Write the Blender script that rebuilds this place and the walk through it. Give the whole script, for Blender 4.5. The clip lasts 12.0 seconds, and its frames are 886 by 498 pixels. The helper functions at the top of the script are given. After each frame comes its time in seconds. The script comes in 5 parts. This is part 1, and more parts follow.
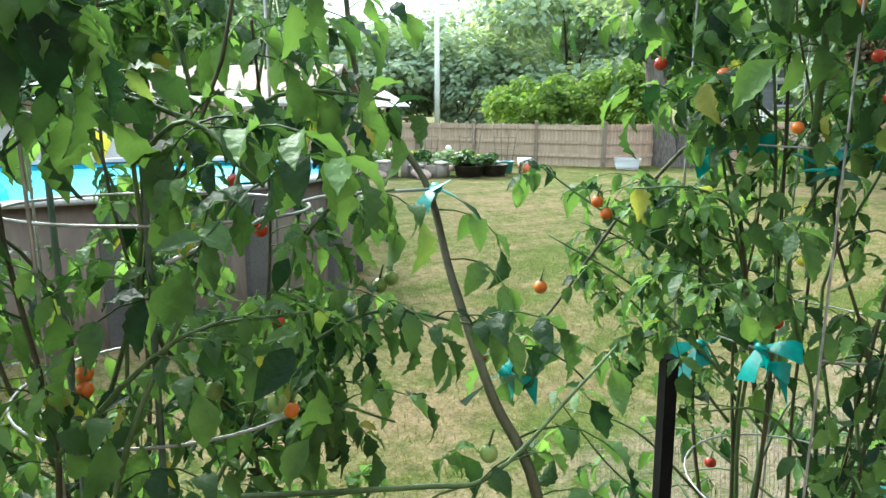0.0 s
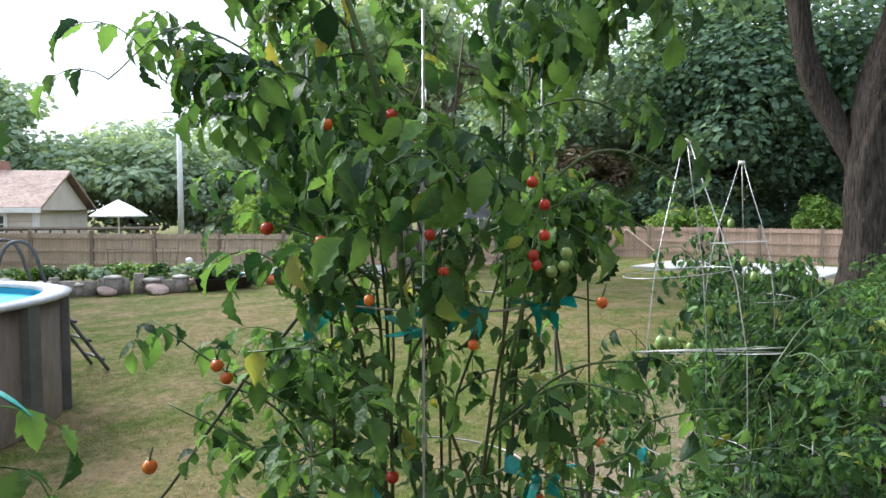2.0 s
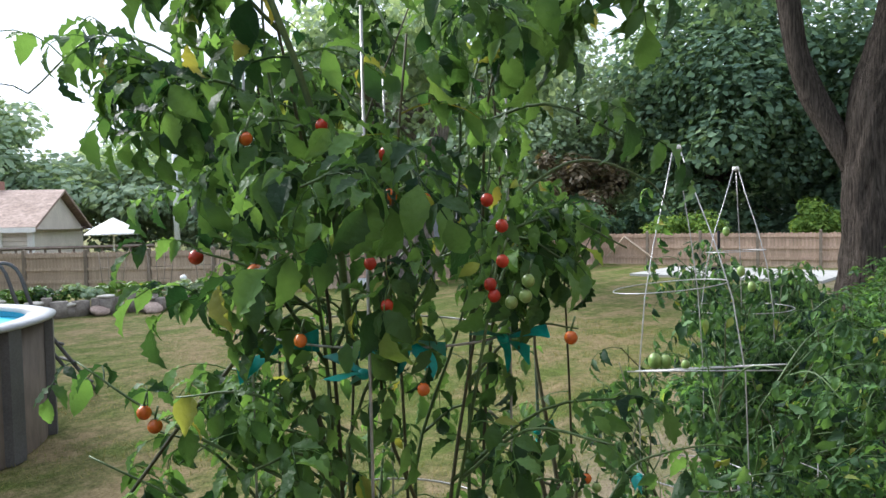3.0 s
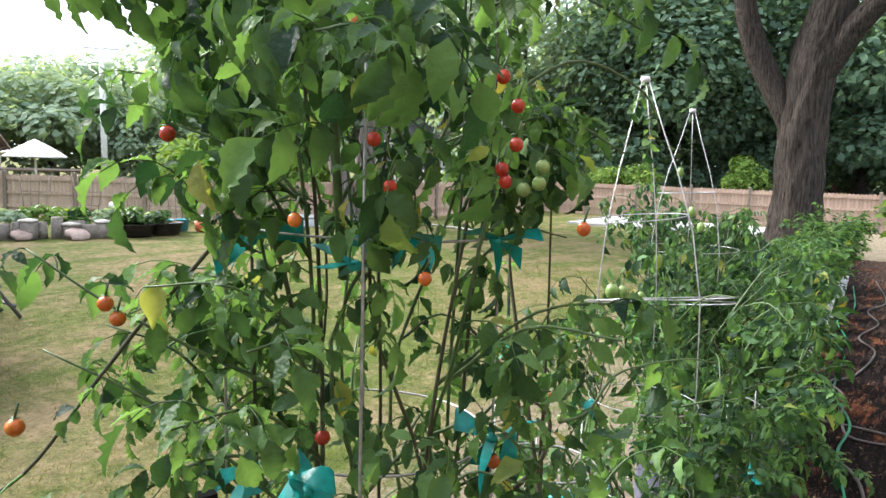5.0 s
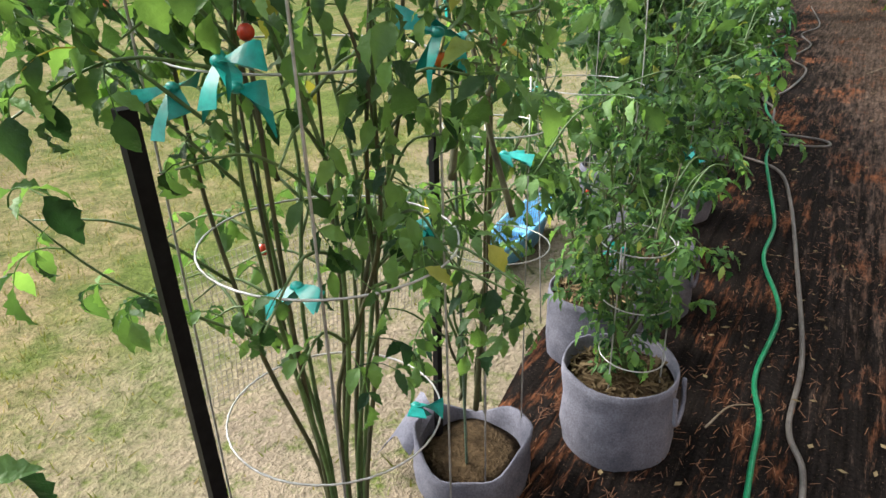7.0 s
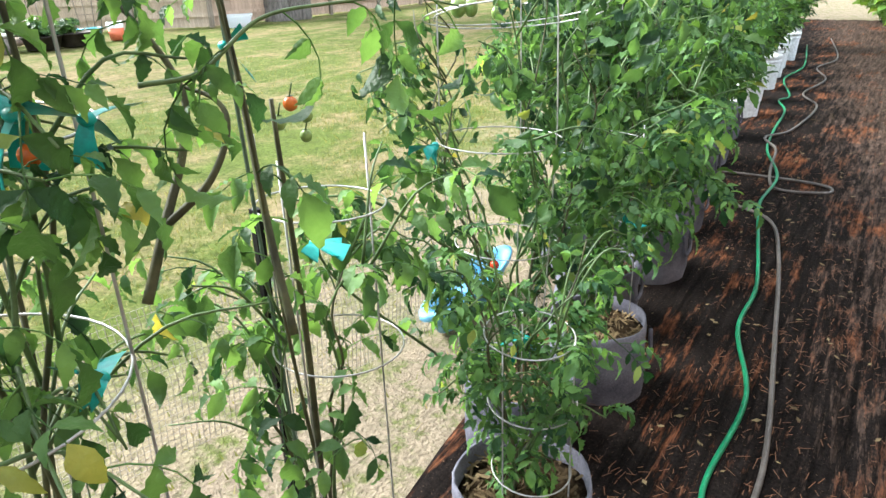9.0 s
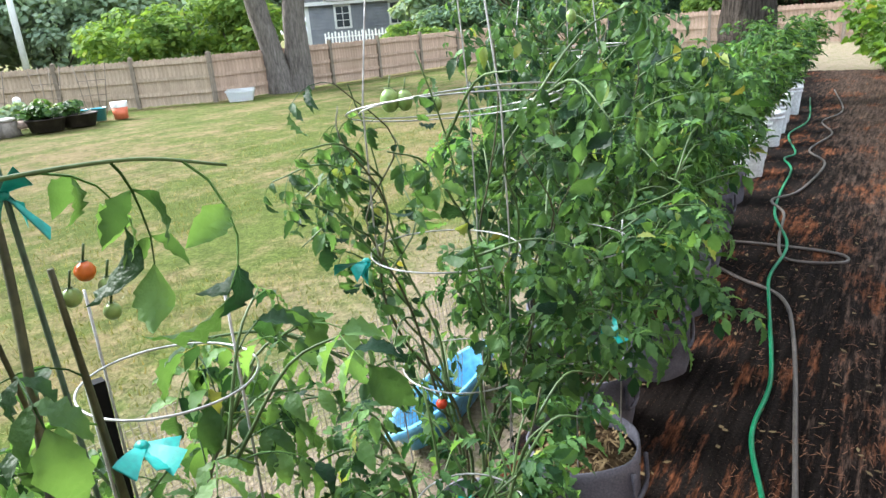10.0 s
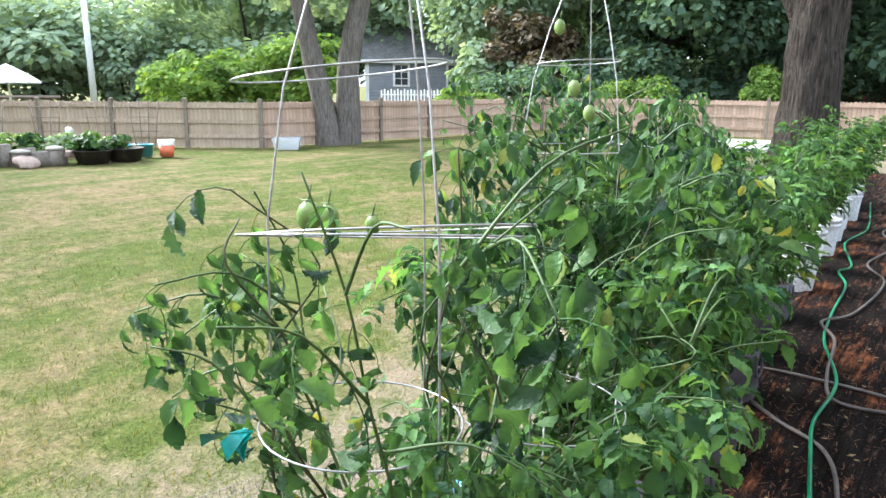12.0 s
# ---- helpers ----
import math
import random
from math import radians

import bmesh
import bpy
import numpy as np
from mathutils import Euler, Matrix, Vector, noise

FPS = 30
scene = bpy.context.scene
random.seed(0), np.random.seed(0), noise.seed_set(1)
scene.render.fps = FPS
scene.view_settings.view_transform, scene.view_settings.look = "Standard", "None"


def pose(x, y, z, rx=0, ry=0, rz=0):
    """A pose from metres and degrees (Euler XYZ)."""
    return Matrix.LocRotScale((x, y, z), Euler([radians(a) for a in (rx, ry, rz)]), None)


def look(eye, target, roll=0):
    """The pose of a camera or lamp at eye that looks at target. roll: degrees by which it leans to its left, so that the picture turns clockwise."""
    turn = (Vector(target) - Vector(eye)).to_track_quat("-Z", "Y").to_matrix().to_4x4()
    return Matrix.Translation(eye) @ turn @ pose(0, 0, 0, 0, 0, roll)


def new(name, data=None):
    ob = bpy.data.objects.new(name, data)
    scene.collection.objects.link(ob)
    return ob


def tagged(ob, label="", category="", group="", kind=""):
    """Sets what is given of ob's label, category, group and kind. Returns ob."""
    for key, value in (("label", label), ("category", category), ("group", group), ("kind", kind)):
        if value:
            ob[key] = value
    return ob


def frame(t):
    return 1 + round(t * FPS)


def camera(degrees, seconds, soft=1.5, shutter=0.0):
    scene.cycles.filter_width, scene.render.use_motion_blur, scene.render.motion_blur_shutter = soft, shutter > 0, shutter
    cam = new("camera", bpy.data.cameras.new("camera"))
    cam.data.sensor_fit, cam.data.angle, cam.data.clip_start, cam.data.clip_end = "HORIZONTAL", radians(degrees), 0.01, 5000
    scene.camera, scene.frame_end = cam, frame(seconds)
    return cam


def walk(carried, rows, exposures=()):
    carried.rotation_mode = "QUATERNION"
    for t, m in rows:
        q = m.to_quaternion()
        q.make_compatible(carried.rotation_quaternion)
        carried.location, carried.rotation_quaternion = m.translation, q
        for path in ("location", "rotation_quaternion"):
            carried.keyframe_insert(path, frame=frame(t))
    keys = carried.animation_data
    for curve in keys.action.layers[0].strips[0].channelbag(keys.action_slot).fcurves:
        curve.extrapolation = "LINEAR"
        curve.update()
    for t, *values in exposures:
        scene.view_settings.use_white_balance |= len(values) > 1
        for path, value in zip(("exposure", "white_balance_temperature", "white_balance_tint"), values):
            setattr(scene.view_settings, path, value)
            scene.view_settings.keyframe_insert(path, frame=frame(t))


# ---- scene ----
cam = camera(65.6, 12.0)
PATH = [
    (0, (0.206, 0.824, 1.834), (-1.391, 1.694, 1.446), 0),
    (0.5, (0.259, 0.825, 1.851), (-1.21, 1.941, 1.611), 2.9),
    (0.7, (0.269, 0.839, 1.84), (-1.102, 2.087, 1.69), 3.2),
    (1, (0.308, 0.917, 1.893), (-0.971, 2.257, 1.727), 2.7),
    (1.5, (0.321, 0.99, 1.925), (-0.885, 2.4, 1.807), 2.3),
    (2, (0.337, 1.044, 1.934), (-0.892, 2.438, 1.827), 0),
    (2.5, (0.339, 1.129, 1.92), (-0.897, 2.514, 1.81), 0.1),
    (3, (0.3, 1.198, 1.95), (-0.926, 2.593, 1.872), -1.2),
    (3.2, (0.275, 1.212, 1.968), (-0.889, 2.662, 1.918), 0),
    (4.8, (0.206, 1.186, 1.915), (-0.866, 2.698, 1.765), 3.2),
    (5, (0.196, 1.189, 1.87), (-0.892, 2.68, 1.64), 1.7),
    (5.5, (0.161, 1.204, 1.764), (-0.95, 2.66, 1.436), 0.3),
    (6, (0.145, 1.204, 1.717), (-0.898, 2.651, 1.187), -0.9),
    (6.5, (0.158, 1.198, 1.647), (-0.759, 2.658, 0.95), -1.4),
    (6.7, (0.163, 1.193, 1.615), (-0.711, 2.625, 0.814), -1.7),
    (8.3, (0.337, 1.496, 1.551), (-0.458, 2.984, 0.766), -3.8),
    (8.5, (0.372, 1.548, 1.549), (-0.418, 3.036, 0.764), -5.2),
    (9, (0.346, 1.762, 1.567), (-0.598, 3.187, 0.833), -2.1),
    (9.1, (0.342, 1.807, 1.564), (-0.7, 3.172, 0.852), -2.2),
    (9.5, (0.293, 1.975, 1.596), (-0.721, 3.413, 0.992), -5.3),
    (10, (0.316, 2.178, 1.602), (-0.685, 3.632, 1.017), -4.5),
    (10.5, (0.356, 2.344, 1.64), (-0.776, 3.713, 1.089), -3.2),
    (11, (0.355, 2.423, 1.649), (-0.848, 3.73, 1.099), -5.1),
    (11.5, (0.307, 2.549, 1.675), (-0.819, 3.955, 1.214), 1.4),
    (12, (0.227, 2.704, 1.666), (-0.883, 4.133, 1.236), 0.4),
]
EXPOSURES = [(0, 1.55, 6000, 2), (0.5, 1.55, 6000, 4), (1.0, 1.5, 6000, 8), (2.5, 0.78, 6000, 14), (3.2, 0.78, 6000, 14), (5.0, 1.4, 6200, 17), (5.5, 1.7, 6400, 17), (6.5, 1.45, 6600, 13), (8.5, 1.68, 6250, 8), (9.0, 1.95, 6200, 9), (9.5, 1.68, 6150, 11), (10.5, 1.65, 6000, 11), (12, 1.7, 5900, 12)]
walk(cam, [(t, look(eye, target, roll)) for t, eye, target, roll in PATH], EXPOSURES)

# ---- light ----
SUN_UP, SUN_ROUND = 36.0, 262.0
world = bpy.data.worlds.new("overcast_sky")
scene.world = world
world.use_nodes = True
wn = world.node_tree
wn.nodes.clear()
sky = wn.nodes.new("ShaderNodeTexSky")
sky.sky_type = "NISHITA"
sky.sun_disc = False
sky.sun_elevation, sky.sun_rotation = radians(SUN_UP), radians(SUN_ROUND)
sky.air_density, sky.dust_density, sky.ozone_density = 1.0, 4.0, 1.0
veil = wn.nodes.new("ShaderNodeMix")
veil.data_type = "RGBA"
veil.inputs[0].default_value = 0.85
veil.inputs[7].default_value = (10.3, 11.2, 12.2, 1)
back = wn.nodes.new("ShaderNodeBackground")
back.inputs["Strength"].default_value = 0.095
wout = wn.nodes.new("ShaderNodeOutputWorld")
wn.links.new(sky.outputs[0], veil.inputs[6])
wn.links.new(veil.outputs[2], back.inputs["Color"])
wn.links.new(back.outputs[0], wout.inputs[0])
sun_data = bpy.data.lights.new("sun", "SUN")
sun_data.energy, sun_data.angle, sun_data.color = 4.4, radians(32), (1.0, 0.96, 0.88)
sun = new("sun", sun_data)
az = radians(SUN_ROUND)
toward = Vector((math.sin(az) * math.cos(radians(SUN_UP)), math.cos(az) * math.cos(radians(SUN_UP)), math.sin(radians(SUN_UP))))
sun.matrix_world = look(toward * 60, (0, 0, 0))


# ---- materials ----
def material(name):
    m = bpy.data.materials.new(name)
    m.use_nodes = True
    t = m.node_tree
    t.nodes.clear()
    out = t.nodes.new("ShaderNodeOutputMaterial")
    b = t.nodes.new("ShaderNodeBsdfPrincipled")
    t.links.new(b.outputs[0], out.inputs[0])
    return m, t, b, out


def link(t, a, b):
    t.links.new(a, b)


def noise_node(t, scale, detail=4.0, rough=0.6, coord="Object", stretch=(1, 1, 1)):
    c = t.nodes.new("ShaderNodeTexCoord")
    mp = t.nodes.new("ShaderNodeMapping")
    mp.inputs["Scale"].default_value = stretch
    n = t.nodes.new("ShaderNodeTexNoise")
    n.inputs["Scale"].default_value, n.inputs["Detail"].default_value, n.inputs["Roughness"].default_value = scale, detail, rough
    link(t, c.outputs[coord], mp.inputs[0])
    link(t, mp.outputs[0], n.inputs["Vector"])
    return n


def ramp(t, source, stops):
    r = t.nodes.new("ShaderNodeValToRGB")
    e = r.color_ramp.elements
    while len(e) < len(stops):
        e.new(0.5)
    for el, (pos, col) in zip(e, stops):
        el.position, el.color = pos, (*col, 1)
    link(t, source, r.inputs[0])
    return r


def mix(t, fac, a, b, mode="MIX"):
    m = t.nodes.new("ShaderNodeMix")
    m.data_type, m.blend_type = "RGBA", mode
    for value, sock in ((fac, m.inputs[0]), (a, m.inputs[6]), (b, m.inputs[7])):
        if isinstance(value, (int, float)):
            sock.default_value = value
        elif isinstance(value, tuple):
            sock.default_value = (*value, 1)
        else:
            link(t, value, sock)
    return m.outputs[2]


def bump(t, b, height, strength=0.3, dist=0.01):
    n = t.nodes.new("ShaderNodeBump")
    n.inputs["Strength"].default_value, n.inputs["Distance"].default_value = strength, dist
    link(t, height, n.inputs["Height"])
    link(t, n.outputs[0], b.inputs["Normal"])


def speckled(name, dark, light, scale=8.0, rough=0.7, metal=0.0, stretch=(1, 1, 1), bumps=0.3, depth=0.004, fine=60.0, random_amount=0.0, spec=0.5, coord="Object"):
    """A surface with broad stains, fine grain and relief."""
    m, t, b, out = material(name)
    broad, grain = noise_node(t, scale, 5, 0.6, coord, stretch), noise_node(t, fine, 3, 0.6, coord, stretch)
    col = ramp(t, broad.outputs[0], [(0.3, dark), (0.7, light)]).outputs[0]
    g = ramp(t, grain.outputs[0], [(0.3, (0.72, 0.72, 0.72)), (0.7, (1.2, 1.2, 1.2))]).outputs[0]
    col = mix(t, 1.0, col, g, "MULTIPLY")
    if random_amount:
        info = t.nodes.new("ShaderNodeObjectInfo")
        v = ramp(t, info.outputs["Random"], [(0.0, (1 - random_amount,) * 3), (1.0, (1 + random_amount,) * 3)]).outputs[0]
        col = mix(t, 1.0, col, v, "MULTIPLY")
    link(t, col, b.inputs["Base Color"])
    b.inputs["Roughness"].default_value, b.inputs["Metallic"].default_value = rough, metal
    b.inputs["Specular IOR Level"].default_value = spec
    if bumps:
        bump(t, b, grain.outputs[0], bumps, depth)
    return m


def leaf_material(name, dark, light, yellow, trans=0.34, rough=0.45, yellowing=0.025, scale=14.0, spec=0.35):
    """Green blades with mottling, a share of yellowing ones and light coming through."""
    m, t, b, out = material(name)
    info, geo = t.nodes.new("ShaderNodeObjectInfo"), t.nodes.new("ShaderNodeNewGeometry")
    add = t.nodes.new("ShaderNodeMath")
    add.operation = "ADD"
    link(t, info.outputs["Random"], add.inputs[0])
    link(t, geo.outputs["Random Per Island"], add.inputs[1])
    half = t.nodes.new("ShaderNodeMath")
    half.operation = "FRACT"
    link(t, add.outputs[0], half.inputs[0])
    n = noise_node(t, scale, 4, 0.6)
    col = ramp(t, half.outputs[0], [(0.0, dark), (0.55, tuple((a + c) / 2 for a, c in zip(dark, light))), (1.0 - yellowing, light), (1.0, yellow)]).outputs[0]
    mot = ramp(t, n.outputs[0], [(0.3, (0.7, 0.75, 0.7)), (0.7, (1.2, 1.15, 1.1))]).outputs[0]
    col = mix(t, 1.0, col, mot, "MULTIPLY")
    link(t, col, b.inputs["Base Color"])
    b.inputs["Roughness"].default_value = rough
    b.inputs["Specular IOR Level"].default_value = spec
    quilt = noise_node(t, scale * 9, 2, 0.5)
    bump(t, b, quilt.outputs[0], 0.55, 0.006)
    tr = t.nodes.new("ShaderNodeBsdfTranslucent")
    bright = mix(t, 1.0, col, (1.75, 1.7, 0.85), "MULTIPLY")
    link(t, bright, tr.inputs["Color"])
    ms = t.nodes.new("ShaderNodeMixShader")
    ms.inputs[0].default_value = trans
    link(t, b.outputs[0], ms.inputs[1])
    link(t, tr.outputs[0], ms.inputs[2])
    link(t, ms.outputs[0], out.inputs[0])
    return m


MAT_LEAF = leaf_material("tomato_leaf", (0.013, 0.042, 0.022), (0.15, 0.285, 0.098), (0.36, 0.33, 0.08), trans=0.42, rough=0.45, spec=0.2)
MAT_LEAF_PALE = leaf_material("pale_tomato_leaf", (0.016, 0.055, 0.026), (0.145, 0.29, 0.098), (0.32, 0.36, 0.1), trans=0.42, rough=0.47, spec=0.18)
MAT_ROMA = leaf_material("plum_tomato_leaf", (0.01, 0.033, 0.021), (0.115, 0.23, 0.086), (0.32, 0.3, 0.07), trans=0.38, rough=0.43, spec=0.22)
MAT_PEPPER = leaf_material("pepper_leaf", (0.011, 0.04, 0.016), (0.115, 0.225, 0.062), (0.28, 0.3, 0.06), rough=0.42, spec=0.2)
MAT_SQUASH = leaf_material("squash_leaf", (0.08, 0.17, 0.03), (0.16, 0.27, 0.05), (0.35, 0.33, 0.06))
MAT_TREE = leaf_material("maple_leaf", (0.07, 0.125, 0.1), (0.165, 0.255, 0.175), (0.2, 0.27, 0.16), trans=0.38, scale=0.8, rough=0.8, spec=0.12)
# pale and bluish because distance haze is painted into the leaf colour
MAT_TREE_HAZE = leaf_material("hazed_tree_leaf", (0.2, 0.28, 0.22), (0.34, 0.43, 0.33), (0.39, 0.47, 0.33), trans=0.35, scale=0.5, rough=0.85, spec=0.1)
MAT_TREE_LIGHT = leaf_material("light_tree_leaf", (0.08, 0.16, 0.04), (0.2, 0.3, 0.07), (0.3, 0.34, 0.08), trans=0.3, scale=0.8, rough=0.8, spec=0.15)
MAT_TREE_RED = leaf_material("russet_leaf", (0.09, 0.08, 0.05), (0.19, 0.14, 0.09), (0.22, 0.18, 0.1), trans=0.2, scale=0.8)
MAT_GRASS = leaf_material("grass_blade", (0.11, 0.13, 0.035), (0.19, 0.2, 0.06), (0.3, 0.24, 0.12), trans=0.25, yellowing=0.3, scale=3)
MAT_STEM = speckled("green_stem", (0.03, 0.065, 0.018), (0.1, 0.17, 0.05), 10, 0.55, fine=90, depth=0.002)
MAT_STEM_OLD = speckled("woody_stem", (0.025, 0.028, 0.012), (0.085, 0.088, 0.034), 12, 0.7, fine=80, depth=0.003)
MAT_WIRE = speckled("galvanised_wire", (0.3, 0.3, 0.3), (0.5, 0.5, 0.5), 20, 0.42, 0.6, bumps=0.1)
MAT_MESH = speckled("rusty_mesh", (0.2, 0.17, 0.15), (0.36, 0.33, 0.3), 8, 0.6, 0.3)
MAT_STAKE = speckled("black_stake", (0.006, 0.006, 0.007), (0.014, 0.014, 0.015), 6, 0.5, bumps=0.1, spec=0.08)
MAT_GREEN_STAKE = speckled("green_stake", (0.04, 0.07, 0.05), (0.09, 0.14, 0.1), 10, 0.5)
MAT_TIE = speckled("teal_tape", (0.0, 0.24, 0.22), (0.01, 0.4, 0.36), 12, 0.4, bumps=0.15)
MAT_RED = speckled("ripe_skin", (0.34, 0.022, 0.01), (0.5, 0.05, 0.014), 20, 0.26, bumps=0)
MAT_ORANGE = speckled("orange_skin", (0.46, 0.085, 0.012), (0.62, 0.19, 0.025), 20, 0.26, bumps=0)
MAT_UNRIPE = speckled("unripe_skin", (0.13, 0.24, 0.05), (0.28, 0.38, 0.12), 20, 0.28, bumps=0)
MAT_DARK_FRUIT = speckled("pepper_skin", (0.01, 0.045, 0.015), (0.025, 0.09, 0.03), 10, 0.18, bumps=0)
MAT_BAG = speckled("grey_felt", (0.052, 0.053, 0.07), (0.205, 0.205, 0.25), 4, 0.92, fine=160, bumps=0.5, depth=0.003, spec=0.08)
MAT_BUCKET = speckled("white_plastic", (0.6, 0.63, 0.67), (0.76, 0.78, 0.8), 3, 0.4, fine=40, bumps=0.05)
MAT_BUCKET_BLUE = speckled("bluish_plastic", (0.3, 0.36, 0.46), (0.42, 0.49, 0.58), 3, 0.4, fine=40, bumps=0.05)
MAT_SOIL = speckled("potting_mix", (0.022, 0.015, 0.009), (0.1, 0.068, 0.038), 30, 0.95, fine=90, bumps=0.9, depth=0.02, spec=0.05)
MAT_CHIP = speckled("straw_mulch", (0.06, 0.04, 0.02), (0.24, 0.18, 0.1), 6, 0.85, random_amount=0.5, spec=0.1)
MAT_NEEDLE = speckled("pine_needle", (0.08, 0.032, 0.014), (0.2, 0.09, 0.04), 3, 0.8)
MAT_BLUE_TOY = speckled("blue_plastic", (0.1, 0.38, 0.66), (0.2, 0.52, 0.78), 4, 0.35, fine=30, bumps=0.05)
MAT_HOSE_GREEN = speckled("green_hose_rubber", (0.0, 0.115, 0.048), (0.014, 0.215, 0.095), 9, 0.42, fine=120, depth=0.001, spec=0.3)
MAT_HOSE_GREY = speckled("grey_hose_rubber", (0.06, 0.052, 0.048), (0.125, 0.11, 0.1), 9, 0.5, fine=120, depth=0.001, spec=0.3)
MAT_FENCE = speckled("weathered_cedar", (0.36, 0.28, 0.21), (0.56, 0.45, 0.345), 1.6, 0.85, stretch=(9, 9, 1), fine=14, random_amount=0.1, spec=0.15)
MAT_FENCE_WARM = speckled("warm_cedar", (0.36, 0.25, 0.185), (0.55, 0.41, 0.32), 1.6, 0.85, stretch=(9, 9, 1), fine=14, random_amount=0.12, spec=0.15)
MAT_POST = speckled("cedar_post", (0.17, 0.14, 0.11), (0.3, 0.25, 0.2), 2, 0.85, stretch=(8, 8, 1), fine=14, random_amount=0.12, spec=0.15)
MAT_LOG = speckled("cut_log", (0.14, 0.12, 0.1), (0.3, 0.27, 0.24), 3, 0.9, fine=20, random_amount=0.2)
MAT_STONE = speckled("pale_stone", (0.35, 0.33, 0.29), (0.55, 0.52, 0.47), 4, 0.85, fine=30)
MAT_STONE_PINK = speckled("pink_stone", (0.26, 0.19, 0.16), (0.5, 0.4, 0.35), 4, 0.85, fine=30, spec=0.2)
MAT_CONCRETE = speckled("concrete", (0.3, 0.3, 0.29), (0.42, 0.42, 0.4), 1.2, 0.85, fine=25)
MAT_POOL = speckled("taupe_pool_wall", (0.1, 0.078, 0.06), (0.165, 0.135, 0.11), 1.2, 0.6, stretch=(1, 1, 0.3), fine=12, bumps=0.1, spec=0.3)
MAT_POOL_RIM = speckled("pool_rim", (0.26, 0.27, 0.28), (0.4, 0.41, 0.42), 2, 0.45, bumps=0.05)
MAT_POOL_DARK = speckled("pool_upright", (0.05, 0.05, 0.055), (0.1, 0.1, 0.1), 2, 0.5, bumps=0.05)
MAT_LINER = speckled("aqua_liner", (0.04, 0.42, 0.62), (0.08, 0.55, 0.75), 2, 0.4, bumps=0.05)
MAT_FLOAT = speckled("aqua_vinyl", (0.02, 0.5, 0.7), (0.05, 0.62, 0.8), 3, 0.25, bumps=0.0)
MAT_SHED = speckled("white_siding", (0.62, 0.64, 0.68), (0.76, 0.77, 0.8), 1.5, 0.6, bumps=0.05)
MAT_HOUSE = speckled("cream_clapboard", (0.55, 0.5, 0.43), (0.68, 0.62, 0.54), 1.0, 0.7, bumps=0.1)
MAT_GREY_HOUSE = speckled("slate_clapboard", (0.2, 0.21, 0.24), (0.3, 0.31, 0.34), 1.0, 0.7, bumps=0.1)
MAT_ROOF = speckled("brown_shingle", (0.25, 0.18, 0.145), (0.4, 0.3, 0.25), 1.5, 0.9, fine=6, bumps=0.4, depth=0.02)
MAT_ROOF_GREY = speckled("grey_shingle", (0.13, 0.13, 0.14), (0.22, 0.22, 0.23), 1.5, 0.9, fine=6, bumps=0.4, depth=0.02)
MAT_WHITE = speckled("white_paint", (0.72, 0.72, 0.7), (0.82, 0.82, 0.8), 2, 0.5, bumps=0.05)
MAT_CANVAS = speckled("white_canvas", (0.74, 0.73, 0.7), (0.84, 0.83, 0.8), 2, 0.8, bumps=0.1)
MAT_DECK = speckled("dark_deck_wood", (0.12, 0.09, 0.07), (0.2, 0.16, 0.13), 3, 0.8)
MAT_BRICK = speckled("red_brick", (0.25, 0.12, 0.09), (0.38, 0.2, 0.15), 6, 0.9)
MAT_BARK = speckled("maple_bark", (0.026, 0.022, 0.019), (0.155, 0.132, 0.113), 4, 0.95, stretch=(9, 9, 0.7), fine=10, bumps=1.0, depth=0.12, spec=0.06)
# grey-brown bark, with some haze put into the colour to lighten it
MAT_BARK_HAZY_GREY = speckled("hazy_grey_bark", (0.1, 0.088, 0.08), (0.25, 0.225, 0.205), 4, 0.95, stretch=(5, 5, 0.8), fine=9, bumps=0.9, depth=0.04, spec=0.1)
MAT_POLE = speckled("pale_pole", (0.6, 0.62, 0.62), (0.72, 0.74, 0.74), 2, 0.7)
MAT_PLANTER = speckled("dark_planter", (0.02, 0.017, 0.016), (0.07, 0.058, 0.05), 5, 0.6, spec=0.15)
MAT_ORANGE_PAIL = speckled("orange_pail", (0.65, 0.13, 0.06), (0.75, 0.2, 0.1), 4, 0.5, bumps=0.05)
MAT_TEAL_POT = speckled("teal_glaze", (0.05, 0.3, 0.38), (0.12, 0.42, 0.5), 4, 0.35, bumps=0.05)
MAT_CAR = speckled("dark_car_paint", (0.05, 0.02, 0.02), (0.08, 0.035, 0.03), 2, 0.25, bumps=0.0)
MAT_TWIG = speckled("dry_twig", (0.13, 0.1, 0.07), (0.28, 0.23, 0.17), 10, 0.85, spec=0.1)


def glassy(name, color, rough, trans):
    m, t, b, out = material(name)
    b.inputs["Base Color"].default_value = (*color, 1)
    b.inputs["Roughness"].default_value = rough
    b.inputs["Transmission Weight"].default_value = trans
    b.inputs["IOR"].default_value = 1.33
    n = noise_node(t, 3.0, 3)
    bump(t, b, n.outputs[0], 0.25, 0.03)
    return m


MAT_WATER = glassy("pool_water", (0.1, 0.62, 0.82), 0.35, 0.0)
MAT_PANE = glassy("window_glass", (0.05, 0.06, 0.07), 0.06, 0.0)
MAT_CLEAR = glassy("cloudy_plastic", (0.86, 0.9, 0.93), 0.35, 0.6)


